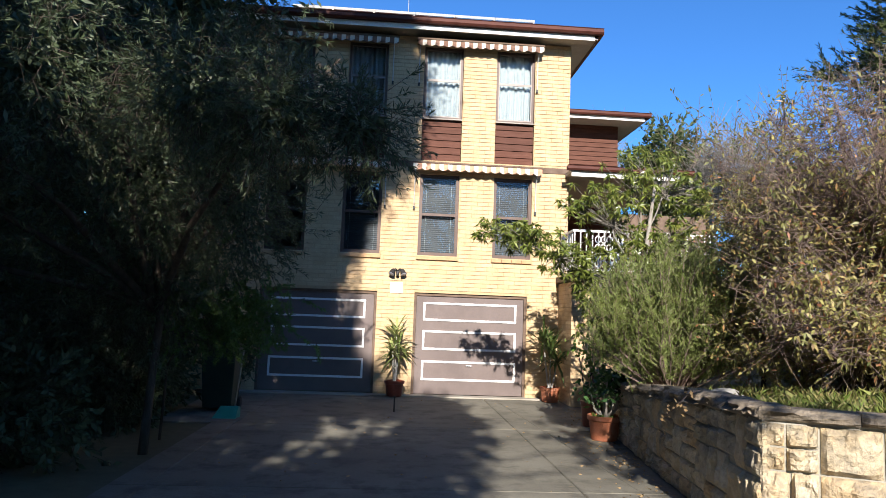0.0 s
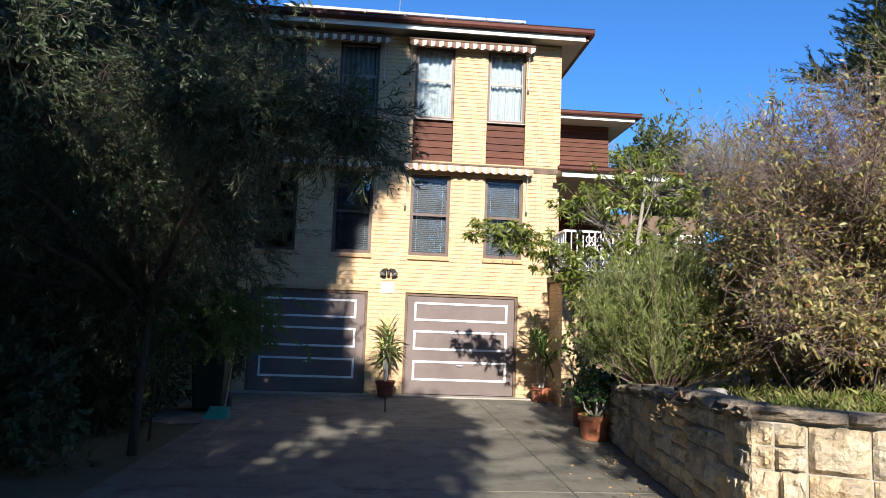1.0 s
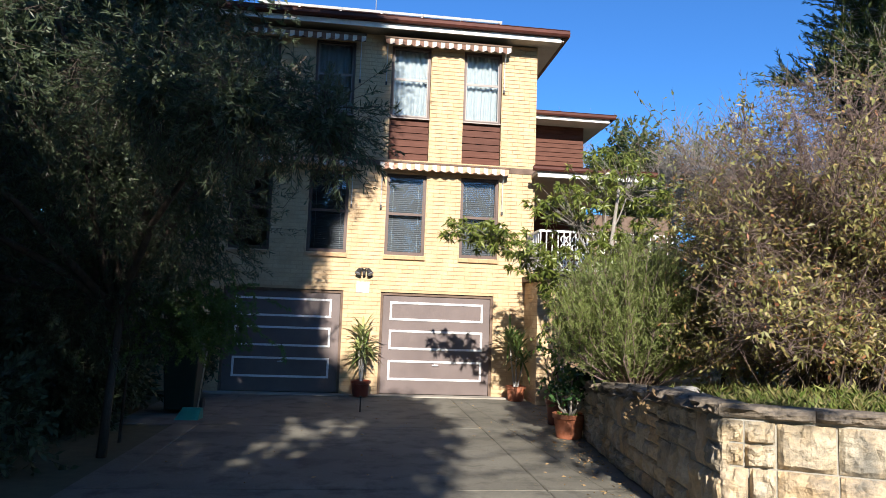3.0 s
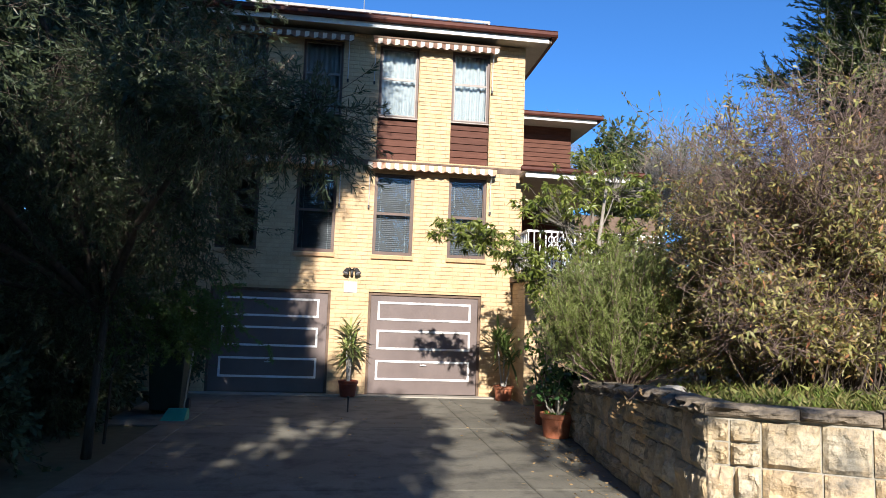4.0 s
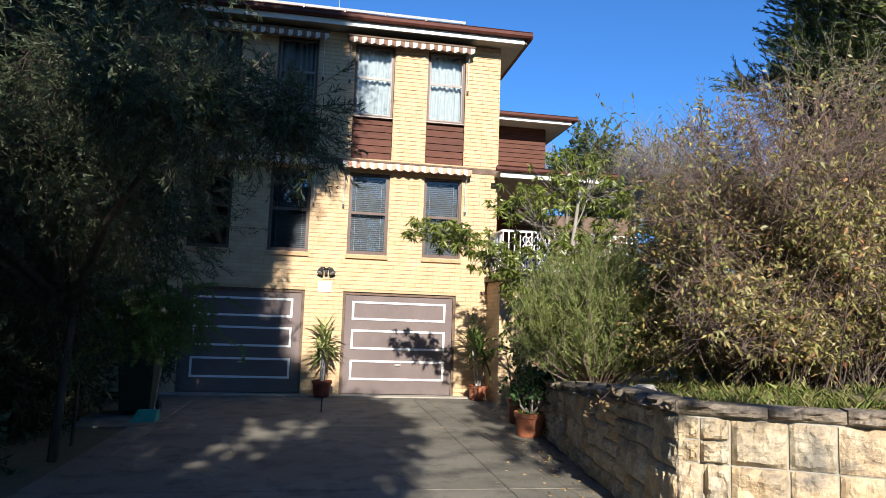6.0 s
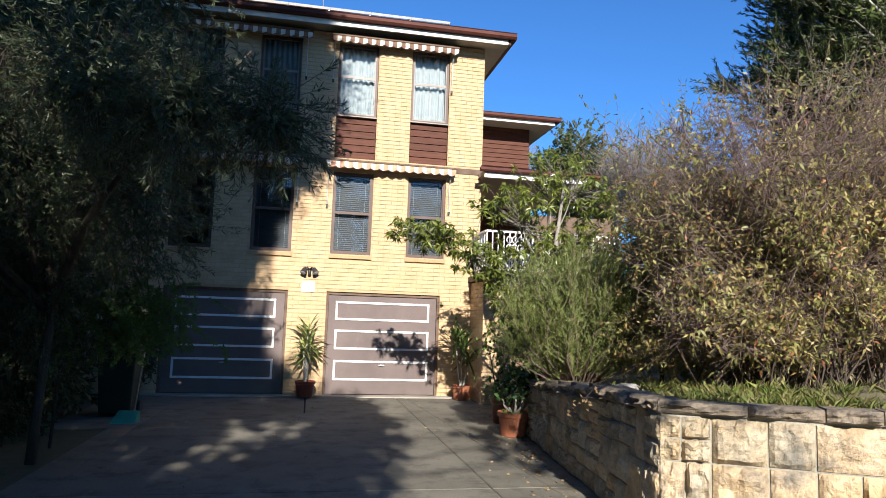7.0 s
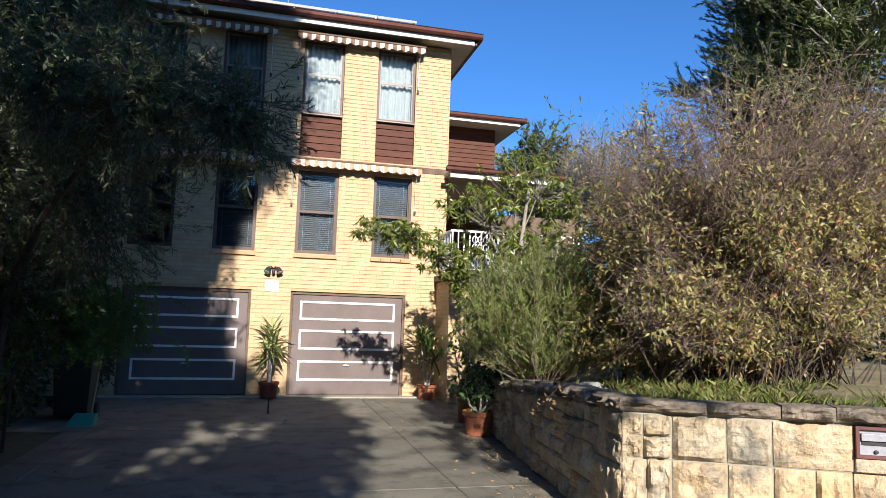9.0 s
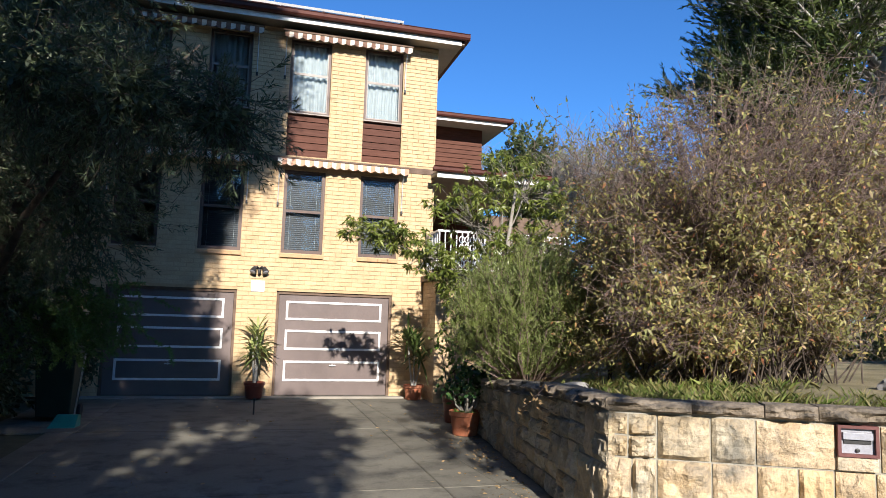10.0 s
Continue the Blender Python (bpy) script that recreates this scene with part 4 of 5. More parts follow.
under(T6, "stem", stick_mesh("stem", base - [0, 0, 0.08], mid, 0.011, 0.007, M_BARK), "bundle of brown arching stems", kind="stuff")
under(T6, "stem", stick_mesh("stem", mid, tip, 0.007, 0.002, M_TWIG), kind="stuff")
per = 66
s = rng.uniform(0.22, 1.0, (n, per, 1))
on = np.where(s < 0.5, base[:, None] + (mid - base)[:, None] * s * 2, mid[:, None] + (tip - mid)[:, None] * (s - 0.5) * 2).reshape(-1, 3)
N = len(on)
wy = unit(rng.normal(size=(N, 3)) * [1, 1, 0.8] + [0, 0, 0.3])
tl = rng.uniform(0.15, 0.5, N)
te = on + wy * tl[:, None]
under(T6, "twigwork", stick_mesh("twigwork", on, te, 0.0034, 0.0015, M_TWIG), kind="stuff")
# leaves come in drifts: thick low down and in front, sparse at the top
drift = np.array([noise.noise(Vector(q) * 1.5) + 0.6 * noise.noise(Vector(q) * 3.7) for q in te])
chance = np.interp(te[:, 2], [0, 1.2, 1.9, 2.6, 3.6], [1.0, 0.88, 0.5, 0.28, 0.2]) * np.interp(te[:, 0], [-2.2, -0.4, 1.6], [0.75, 0.9, 1.0])
keep = rng.uniform(size=N) < np.clip(chance * (0.8 + 1.6 * drift), 0.06, 1)
on2, te2 = on[keep], te[keep]
K = 6
s = rng.uniform(0.3, 1, (len(on2), K, 1))
p = (on2[:, None] + (te2 - on2)[:, None] * s).reshape(-1, 3)
m = len(p)
under(T6, "crown", leaf_mesh("crown", p, rng.normal(size=(m, 3)) + [0, 0, -0.35], rng.uniform(0.04, 0.085, m), rng.uniform(0.018, 0.033, m), L_AUTUMN, rng, curl=0.2), kind="stuff")

n = 130
wx = rng.uniform(-2.6, 1.2, n)
w0 = np.stack([wx, rng.normal(size=n) * 0.5, np.interp(wx, [-2.6, -1.0, 0.0, 1.2], [2.3, 2.8, 3.2, 3.2])], 1)
wd = unit(np.stack([rng.normal(size=n) * 0.55 - 0.15, rng.normal(size=n) * 0.35, np.ones(n)], 1))
foliage(T6, rng, w0, wd, rng.uniform(0.35, 0.9, n), 12, 0.062, 0.018, L_SHRUB_DULL, M_TWIG, 0.004, 1.3, 0.15, 0.2, "top_growth")

T9 = tree("mixed_shrub", "low yellow-green shrub beside the thicket", "shrub", (4.35, 7.7, lawn_z(4.35, 7.7)))
part("stem", tube([(0, 0, -0.1), (0.05, 0, 0.5), (0, 0.1, 1.0)], [0.03, 0.02, 0.01], 6), M_BARK, T9)
s_, w_, l_ = twigs_in(rng, [(0, 0, 0.75, 0.6, 0.5, 0.75, 3), (0.15, 0.2, 1.5, 0.6, 0.5, 0.6, 2), (0.5, -0.3, 0.5, 0.6, 0.45, 0.5, 3), (0.4, 0.9, 2.1, 0.6, 0.5, 0.75, 3)], 2900, 0.25, -0.2, 0.8, 0.1)
foliage(T9, rng, s_, w_, l_, 12, 0.055, 0.022, L_AUTUMN, M_TWIG, 0.003, 0.9, 0.1)

# mixed shrubs that close the garden and the left side
for (x, y, z), bl, lab, mt in (((6.4, 12.6, lawn_z(6.4, 12.6)), [(0, 0, 1.0, 1.3, 0.8, 1.1, 3), (1.6, 0.4, 1.2, 1.3, 0.8, 1.3, 3)], "dark green garden shrub behind the lawn", L_FAR), ((10.2, 12.6, lawn_z(10.2, 12.6)), [(0, 0, 1.0, 1.6, 0.9, 1.4, 3), (2.4, -0.8, 1.2, 1.8, 0.9, 1.5, 3)], "dark green garden shrub behind the lawn", L_FAR),
                               ((12.5, 8.5, lawn_z(12.5, 8.5)), [(0, 0, 1.0, 1.4, 1.2, 1.5, 3), (2.0, -1.5, 1.2, 1.6, 1.2, 1.6, 3)], "dark green garden shrub behind the lawn", L_FAR),
                               ((-4.1, 7.1, 0), [(0.1, 0, 0.55, 0.95, 0.7, 0.75, 4), (-1.2, -0.5, 0.7, 1.1, 0.8, 0.95, 4), (-2.4, -0.8, 0.9, 1.1, 0.9, 1.2, 4)], "dense dark shrub at the driveway edge", L_DARK),
                               ((-3.75, 9.7, 0), [(0, 0, 0.7, 0.75, 0.8, 0.8, 4), (-0.2, 1.5, 0.8, 0.75, 0.8, 0.95, 4)], "dense dark shrub at the driveway edge", L_DARK),
                               ((-7.6, 4.5, 0), [(0, 0, 1.2, 1.0, 1.6, 1.6, 3), (0, 2.6, 1.5, 1.0, 1.6, 1.9, 3)], "dense dark hedge along the driveway", L_DARK), ((-7.6, 10.5, 0), [(0, 0, 1.5, 1.0, 1.8, 2.0, 3), (0.4, 2.6, 1.6, 1.0, 1.6, 2.2, 3)], "dense dark hedge along the driveway", L_DARK)):
    sh = tree("garden_shrub", lab, "shrub", (x, y, z), "closing shrubs")
    part("stem", tube([(0, 0, -0.2), (0.05, 0, 0.6), (0, 0.1, 1.2)], [0.05, 0.04, 0.02], 6), M_BARK, sh)
    s_, w_, l_ = twigs_in(rng, bl, 2200, 0.25, 0.0, 0.7, 0.2)
    foliage(sh, rng, s_, w_, l_, 12, 0.1, 0.045, mt, M_BARK, 0.004, 0.8, 0.1)

# dark pine high behind the thicket
PX, PY = 15.3, 13.2
T7 = tree("pine_tree", "tall dark pine with rope-like foliage and bare grey branches", "tree", (PX, PY, lawn_z(PX, PY)))
part("trunk", tube([(0, 0, -0.2), (0.1, 0, 6), (0, 0.1, 13), (0, 0, 20)], [0.42, 0.34, 0.24, 0.05], 12), M_GREY_BARK, T7, smooth=True)
ropes, ways, core, bare0, bare1 = [], [], [], [], []
for k in range(120):
    z = rng.uniform(4.6, 15.5)
    a = radians(165) + rng.uniform(-1.0, 1.0) if k % 5 else rng.uniform(0, 6.28)
    reach = rng.uniform(3.3, 4.5) + (1.2 if k % 9 == 0 else 0.0) * float(np.interp(z, [4, 8, 16], [0.86, 1.0, 0.7]))
    d = np.array([math.cos(a), math.sin(a), 0])
    drop = rng.uniform(0.1, 0.9)
    spine = [np.array([0, 0, z]), d * reach * 0.35 + [0, 0, z + 0.25], d * reach * 0.7 + [0, 0, z - drop * 0.5], d * reach + [0, 0, z - drop * 0.6 + 0.3]]
    part("limb", tube([tuple(q) for q in spine], [0.085, 0.065, 0.04, 0.015], 6), M_GREY_BARK if k % 3 else M_PALE_BARK, T7, smooth=True)
    side = np.array([-d[1], d[0], 0])
    for j in range(34):
        u = rng.uniform(0.38, 1.0) if j % 5 else rng.uniform(0.12, 0.5)
        q = spine[1] + (spine[2] - spine[1]) * (u - 0.35) / 0.35 if u < 0.7 else spine[2] + (spine[3] - spine[2]) * (u - 0.7) / 0.3
        if u < 0.35:
            q = spine[0] + (spine[1] - spine[0]) * u / 0.35
        w = d * rng.uniform(0.3, 1.0) + side * rng.normal() * 0.8 + [0, 0, rng.uniform(-0.25, 0.4)]
        e = q + w / np.linalg.norm(w) * rng.uniform(0.3, 1.0)
        bare0.append(q)
        bare1.append(e)
        if j % 5:
            for _ in range(2):
                ropes.append(q + (e - q) * rng.uniform(0.5, 1.0))
                ways.append(w / np.linalg.norm(w) + rng.normal(size=3) * 0.35 + [0, 0, 0.45])
    core += [(*(d * reach * u + [0, 0, z - 0.15]), 0.85, 0.85, 0.5, 1) for u in (0.45, 0.62, 0.8)]
under(T7, "twigwork", stick_mesh("twigwork", np.array(bare0), np.array(bare1), 0.013, 0.005, M_GREY_BARK), "bare grey side branches", kind="stuff")
ropes, ways = np.array(ropes), unit(np.array(ways))
foliage(T7, rng, ropes, ways, rng.uniform(0.35, 0.75, len(ropes)), 34, 0.14, 0.026, L_PINE, M_GREY_BARK, 0.012, 0.6, -0.15, 0.0)
s_, w_, l_ = twigs_in(rng, core, 46000, 0.3, 0.0, 0.9, 0.0)
under(T7, "inner_crown", leaf_mesh("inner_crown", s_, w_, 0.22 * rng.uniform(0.6, 1.2, len(s_)), 0.06, L_PINE, rng), kind="stuff")

# woods far behind the house
for k, (x, y, h, w, dense) in enumerate(((14.5, 36, 12.4, 3.2, 1), (18.2, 38, 12.0, 3.4, 1), (22.5, 36, 11.0, 3.2, 1), (27, 38, 11, 4, 1), (33, 36, 12, 4, 1), (40, 34, 11, 5, 1), (48, 34, 12, 5, 1), (16.0, 33, 12.2, 2.0, 0), (19.6, 34, 12.6, 2.0, 0), (12.6, 40, 15.2, 1.6, 0))):
    tr = tree("far_tree", "distant green tree behind the house" if dense else "distant bare winter tree with fine twigs", "tree", (x, y, 0), "far trees")
    part("trunk", tube([(0, 0, 0), (0.1, 0, h * 0.4), (0, 0, h * 0.75)], [0.25, 0.18, 0.08], 7), M_GREY_BARK, tr)
    bl = [(rng.normal() * w * 0.5, rng.normal() * w * 0.4, h * 0.78 + rng.normal() * h * 0.07, w * 0.5, w * 0.5, h * 0.13, 1) for _ in range(7)]
    s_, w_, l_ = twigs_in(rng, bl, 900, 0.8 if dense else 1.3, 0.0 if dense else -0.9)
    if dense:
        foliage(tr, rng, s_, w_, l_, 18, 0.26, 0.12, L_FAR, M_GREY_BARK, 0.012, 0.8, 0)
    else:
        under(tr, "twigwork", stick_mesh("twigwork", s_, s_ + w_ * l_[:, None], 0.016, 0.006, M_GREY_BARK), kind="stuff")

# street trees behind the eye that shade the drive
EDGE_Z = [2.0, 6.4, 7.0, 7.4, 8.0, 8.8, 9.3, 9.75, 10.1, 10.8, 11.5, 12.3, 13.2, 13.6, 14.7, 15.1, 18.5]
EDGE_X = [0.0, 0.15, 0.1, 0.25, 0.6, 0.64, 0.5, 0.38, -0.45, -1.4, -2.0, -2.4, -2.1, -1.7, -1.45, -0.8, -0.75]      # outline of the crowns against the sun
GAPS = [(-3.0, 8.67, 0.34, 0.12), (-1.95, 7.2, 0.17, 0.09), (-1.1, 6.6, 0.2, 0.1), (-1.75, 6.7, 0.17, 0.09), (-0.95, 7.7, 0.18, 0.09), (-2.0, 11.6, 0.22, 0.18), (-2.6, 11.0, 0.22, 0.18), (-2.9, 9.75, 1.3, 0.7), (-3.8, 10.5, 0.7, 0.45)]
GAPS += [(rng.uniform(-5, -0.6), rng.uniform(5.2, 9.6), rng.uniform(0.13, 0.2), rng.uniform(0.07, 0.11)) for _ in range(20)]
for x, y, lo, hi, left, num in ((-2.6, -6.5, 2.4, 18.0, -7.4, 150), (-9.5, -7.0, 2.2, 18.5, -14.0, 110), (-17.0, -4.5, 2.0, 18.0, -22.0, 80)):
    bl = []
    for k in range(num):
        z = lo + (hi - lo) * (k + rng.uniform(0, 1)) / num
        edge = float(np.interp(z, EDGE_Z, EDGE_X)) if x > -5 else left + 9.0
        r = rng.uniform(0.55, 1.0)
        cx = edge - r * 1.08 if k % 3 == 0 else rng.uniform(left, edge - r * 1.1)
        bl.append((cx - x, rng.normal() * 0.7, z, r, r * 1.3, r * 0.8, r * r))
    bl += [(rng.uniform(left, float(np.interp(q, EDGE_Z, EDGE_X)) - 2.2 if x > -5 else left + 8) - x, rng.normal() * 0.6, q, 1.5, 1.4, 1.1, 2.6) for q in np.linspace(lo + 1, hi - 1, 26)]
    tr = tree("street_tree", "broad leafy street tree shading the driveway", "tree", (x, y, 0), "street trees")
    part("trunk", tube([(0, 0, -0.1), (0.1, 0, 2.0), (0, 0.1, hi * 0.8)], [0.26, 0.2, 0.08], 9), M_BARK, tr, smooth=True)
    limbs(tr, (0.05, 0, 2.0), [b[:3] for b in bl[::4]], 0.09, 0.03, M_BARK, rng)
    s_, w_, l_ = twigs_in(rng, bl, 17000 if x > -5 else 8000, 0.4, 0.2, 0.8, 0.1)
    back = (s_[:, 1] + y + 6.5) / math.cos(radians(SUN_AZ))
    gx = s_[:, 0] + x + back * math.sin(radians(SUN_AZ)) * -1.0
    gz = s_[:, 2] + back * math.tan(radians(SUN_EL))
    keep = gx < np.interp(gz, EDGE_Z, EDGE_X) - 0.25
    for hx, hz, ra, rb in GAPS:
        keep &= ((gx - hx) / ra) ** 2 + ((gz - hz) / rb) ** 2 > 1
    s_, w_, l_ = s_[keep], w_[keep], l_[keep]
    if x > -5:                       # one long thin branch over the drive
        branch = [(4.6, 0, 7.7, 0.5, 0.5, 0.45, 3), (5.0, 0, 7.1, 0.4, 0.4, 0.4, 2.5), (4.2, 0, 8.4, 0.35, 0.4, 0.3, 1.5)]
        limbs(tr, (0.05, 0, 6.0), [b[:3] for b in branch[:2]], 0.03, 0.012, M_BARK, rng)
        s2, w2, l2 = twigs_in(rng, branch, 62, 0.35, 0.2, 0.8, 0.1)
        s_, w_, l_ = np.vstack([s_, s2]), np.vstack([w_, w2]), np.concatenate([l_, l2])
    foliage(tr, rng, s_, w_, l_, 12, 0.2, 0.095, L_FAR, M_BARK, 0.006, 0.8, 0.2)

# mostly unseen trees across the street and beside the block, added to cut skylight and close the view behind the eye
for x, y, h, w in ((-34, -20, 12, 5), (-24, -22, 11, 5), (-15, -22, 10, 5), (-6, -23, 12.5, 5), (3, -23, 12.5, 5), (12, -23, 12.5, 5), (21, -22, 13, 5), (31, -18, 15, 6), (24, -8, 15, 5), (21, 1.5, 15, 4), (-30, -8, 13, 5), (-9.6, 14.8, 11, 3.0), (-7.3, 12.8, 9, 2.2), (-17, 3, 12, 4), (-16, 11, 13, 4), (-14, 19, 13, 4)):
    tr = tree("screen_tree", "dense dark green tree added to screen off skylight", "tree", (x, y, 0), "closing trees")
    part("trunk", tube([(0, 0, -0.1), (0.1, 0, h * 0.3), (0, 0, h * 0.75)], [0.3, 0.22, 0.08], 8), M_BARK, tr)
    bl = [(rng.uniform(-1, 1) * w * 0.75, rng.normal() * w * 0.2, h * rng.uniform(0.16, 0.8), w * 0.4, w * 0.35, h * 0.15, 1) for _ in range(22)]
    s_, w_, l_ = twigs_in(rng, bl, 1700, 0.7, 0.1, 0.8, 0.3)
    foliage(tr, rng, s_, w_, l_, 10, 0.34, 0.17, L_FAR, M_BARK, 0.012, 0.8, 0.1)

# grass tufts on the lawn edge
gp = []
for k in range(5200):
    s = rng.uniform(SIDE_LEN - 3.2, SIDE_LEN + 9)
    p_, t_ = wall_point(s)
    nn = Vector((-t_.y, t_.x))
    d = 0.2 + abs(rng.normal()) * (0.35 if s < SIDE_LEN else 0.6)
    q = p_ + nn * d
    if noise.noise((q.x * 1.7, q.y * 1.7, 3)) > 0.14:
        gp.append((q.x, q.y, lawn_z(q.x, q.y) - 0.02))
weeds = []
for k in range(420):
    s = rng.uniform(SIDE_LEN - 3.0, SIDE_LEN + 3.2)
    p_, t_ = wall_point(s)
    q = p_ + Vector((-t_.y, t_.x)) * rng.uniform(0.5, 2.3)
    if noise.noise((q.x * 1.1, q.y * 1.1, 8)) > 0.0:
        weeds.append((q.x, q.y, lawn_z(q.x, q.y) - 0.02))
weeds = np.repeat(np.array(weeds), 9, 0)
weeds[:, :2] += rng.normal(size=(len(weeds), 2)) * 0.05
tagged(new("weeds", leaf_mesh("weeds", weeds, rng.normal(size=weeds.shape) * [0.45, 0.45, 0.1] + [0, 0, 1], rng.uniform(0.06, 0.27, len(weeds)), 0.006, L_GRASS, rng, curl=0.3)), "tall green weeds and grass below the shrubs", "weeds", kind="stuff")
gp = np.repeat(np.array(gp), 6, 0)
gp[:, :2] += rng.normal(size=(len(gp), 2)) * 0.03
under_g = tagged(new("grass", leaf_mesh("grass", gp, rng.normal(size=gp.shape) * [0.5, 0.5, 0.1] + [0, 0, 1], rng.uniform(0.03, 0.12, len(gp)) * rng.choice([1.0, 1.0, 1.8], len(gp)), 0.0045, L_GRASS, rng, curl=0.2)), "green and straw-coloured grass tufts along wall", "grass", kind="stuff")


# ---- pots and small things ----
def pot(name, label, at, r, h, mat, cat="plant pot"):
    p = thing(name, label, cat, at)
    part("pot", lathe([(r * 0.72, 0), (r * 0.76, 0.01), (r * 0.9, h * 0.78), (r * 0.93, h * 0.8), (r, h * 0.81), (r * 1.01, h * 0.99), (r * 0.97, h), (r * 0.88, h * 0.99), (r * 0.86, h * 0.9)], 32), mat, p, "terracotta pot with thick rim", smooth=False)
    part("soil", lathe([(r * 0.865, h * 0.86), (r * 0.865, h * 0.885), (r * 0.4, h * 0.91)], 20), M_EARTH, p)
    return p


def sword_plant(parent, h0, heads, mat, rng, length, width, n, lift=(0.55, 0.55)):
    for k, (hx, hy, hz) in enumerate(heads):
        up = lift[min(k, 1)]
        part("stem", tube([(hx * 0.2, hy * 0.2, h0 - 0.03), (hx * 0.7, hy * 0.7, (h0 + hz) / 2), (hx, hy, hz)], [0.022, 0.018, 0.014], 7), M_PALE_BARK, parent)
        wy = unit(rng.normal(size=(n, 3)) * [1, 1, 0.55] + [0, 0, up])
        L = length * rng.uniform(0.6, 1.1, n)
        b = np.tile([hx, hy, hz], (n, 1)) + rng.normal(size=(n, 3)) * [0.012, 0.012, 0.06]
        # blades in two lengths, so that they arch
        tipp = b + wy * L[:, None] + np.array([0, 0, -0.32]) * (L ** 2)[:, None]
        midp = b + wy * L[:, None] * 0.55
        sd = unit(np.cross(wy, [0, 0, 1.0])) * width / 2
        v = np.stack([b - sd * 0.6, b + sd * 0.6, midp + sd, midp - sd, tipp], 1).reshape(-1, 3)
        f = []
        for i in range(n):
            o = i * 5
            f += [(o, o + 1, o + 2, o + 3), (o + 3, o + 2, o + 4)]
        under(parent, "foliage", mesh_from("foliage", v, f, mat), kind="stuff")


P1 = pot("yucca_pot", "terracotta pot with pale-stemmed spiky yucca by garage", (0.09, 13.62, 0.022), 0.2, 0.31, M_POT_DARK)
sword_plant(P1, 0.3, [(0.0, 0.0, 1.22), (0.05, 0.03, 1.0), (-0.06, -0.03, 0.9)], L_YUCCA, rng, 0.54, 0.05, 34, (1.0, 0.15))
P2 = pot("dracaena_pot", "terracotta pot with dark strap-leaved dracaena beside brick pier", (3.22, 13.55, 0.0), 0.205, 0.3, M_TERRACOTTA)
sword_plant(P2, 0.28, [(0.0, 0.0, 1.0), (-0.13, 0.05, 1.2), (0.12, -0.05, 0.8)], L_YUCCA_DARK, rng, 0.66, 0.05, 40, (1.3, 0.5))
P3 = pot("jade_pot", "terracotta pot with thick-stemmed jade plant", (3.03, 9.45, 0.0), 0.235, 0.34, M_TERRACOTTA)
jt = []
for k in range(9):
    a, e = rng.uniform(0, 6.28), rng.uniform(0.12, 0.34)
    top = (math.cos(a) * e, math.sin(a) * e, rng.uniform(0.55, 0.92))
    part("stem", tube([(math.cos(a) * 0.03, math.sin(a) * 0.03, 0.3), (top[0] * 0.7, top[1] * 0.7, 0.42), top], [0.02, 0.016, 0.008], 7), M_GREY_BARK, P3)
    jt.append(top)
jt = np.array(jt)
b = np.repeat(jt, 62, 0) + rng.normal(size=(len(jt) * 62, 3)) * [0.085, 0.085, 0.085]
under(P3, "foliage", leaf_mesh("foliage", b, rng.normal(size=b.shape) + [0, 0, 0.3], rng.uniform(0.07, 0.12, len(b)), 0.055, L_JADE, rng, 0.15), kind="stuff")
b = rng.normal(size=(90, 3)) * [0.07, 0.07, 0.01] + [0, 0, 0.3]
under(P3, "foliage", leaf_mesh("foliage", b, rng.normal(size=b.shape) * [1, 1, 0.2] + [0, 0, 0.5], 0.09, 0.03, L_SHRUB, rng), kind="stuff")
P4 = pot("shrub_pot", "dark red pot with bushy broad-leaved shrub", (3.2, 10.6, 0.0), 0.19, 0.4, M_POT_DARK)
b = []
for k in range(11):
    a, e = rng.uniform(0, 6.28), rng.uniform(0.1, 0.45)
    top = (math.cos(a) * e + 0.08, math.sin(a) * e, rng.uniform(0.75, 1.3))
    part("stem", tube([(0, 0, 0.35), (top[0] * 0.5, top[1] * 0.5, 0.6), top], [0.012, 0.01, 0.005], 6), M_TWIG, P4)
    b += [np.array(top) + rng.normal(size=3) * 0.09 for _ in range(32)]
b = np.array(b)
under(P4, "foliage", leaf_mesh("foliage", b, rng.normal(size=b.shape) + [0, 0, 0.2], rng.uniform(0.06, 0.12, len(b)), 0.05, L_SHRUB, rng, 0.15), kind="stuff")

# fallen leaves along the foot of the stone wall
lb = []
for k in range(520):
    p_, t_ = wall_point(rng.uniform(0.5, SIDE_LEN - 0.3))
    q = p_ - Vector((-t_.y, t_.x)) * (0.06 + abs(rng.normal()) * 0.3)
    lb.append((q.x, q.y, 0.004 + 0.004 * rng.uniform()))
for k in range(120):
    lb.append((rng.uniform(-2, 2.6), rng.uniform(4, 13.5), 0.005))
lb = np.array(lb)
tagged(new("leaf_litter", leaf_mesh("leaf_litter", lb, rng.normal(size=lb.shape) * [1, 1, 0.08], rng.uniform(0.02, 0.06, len(lb)), rng.uniform(0.012, 0.025, len(lb)), L_DRY, rng, 0.1)), "dry fallen leaves scattered on the concrete", "leaf litter", kind="stuff")

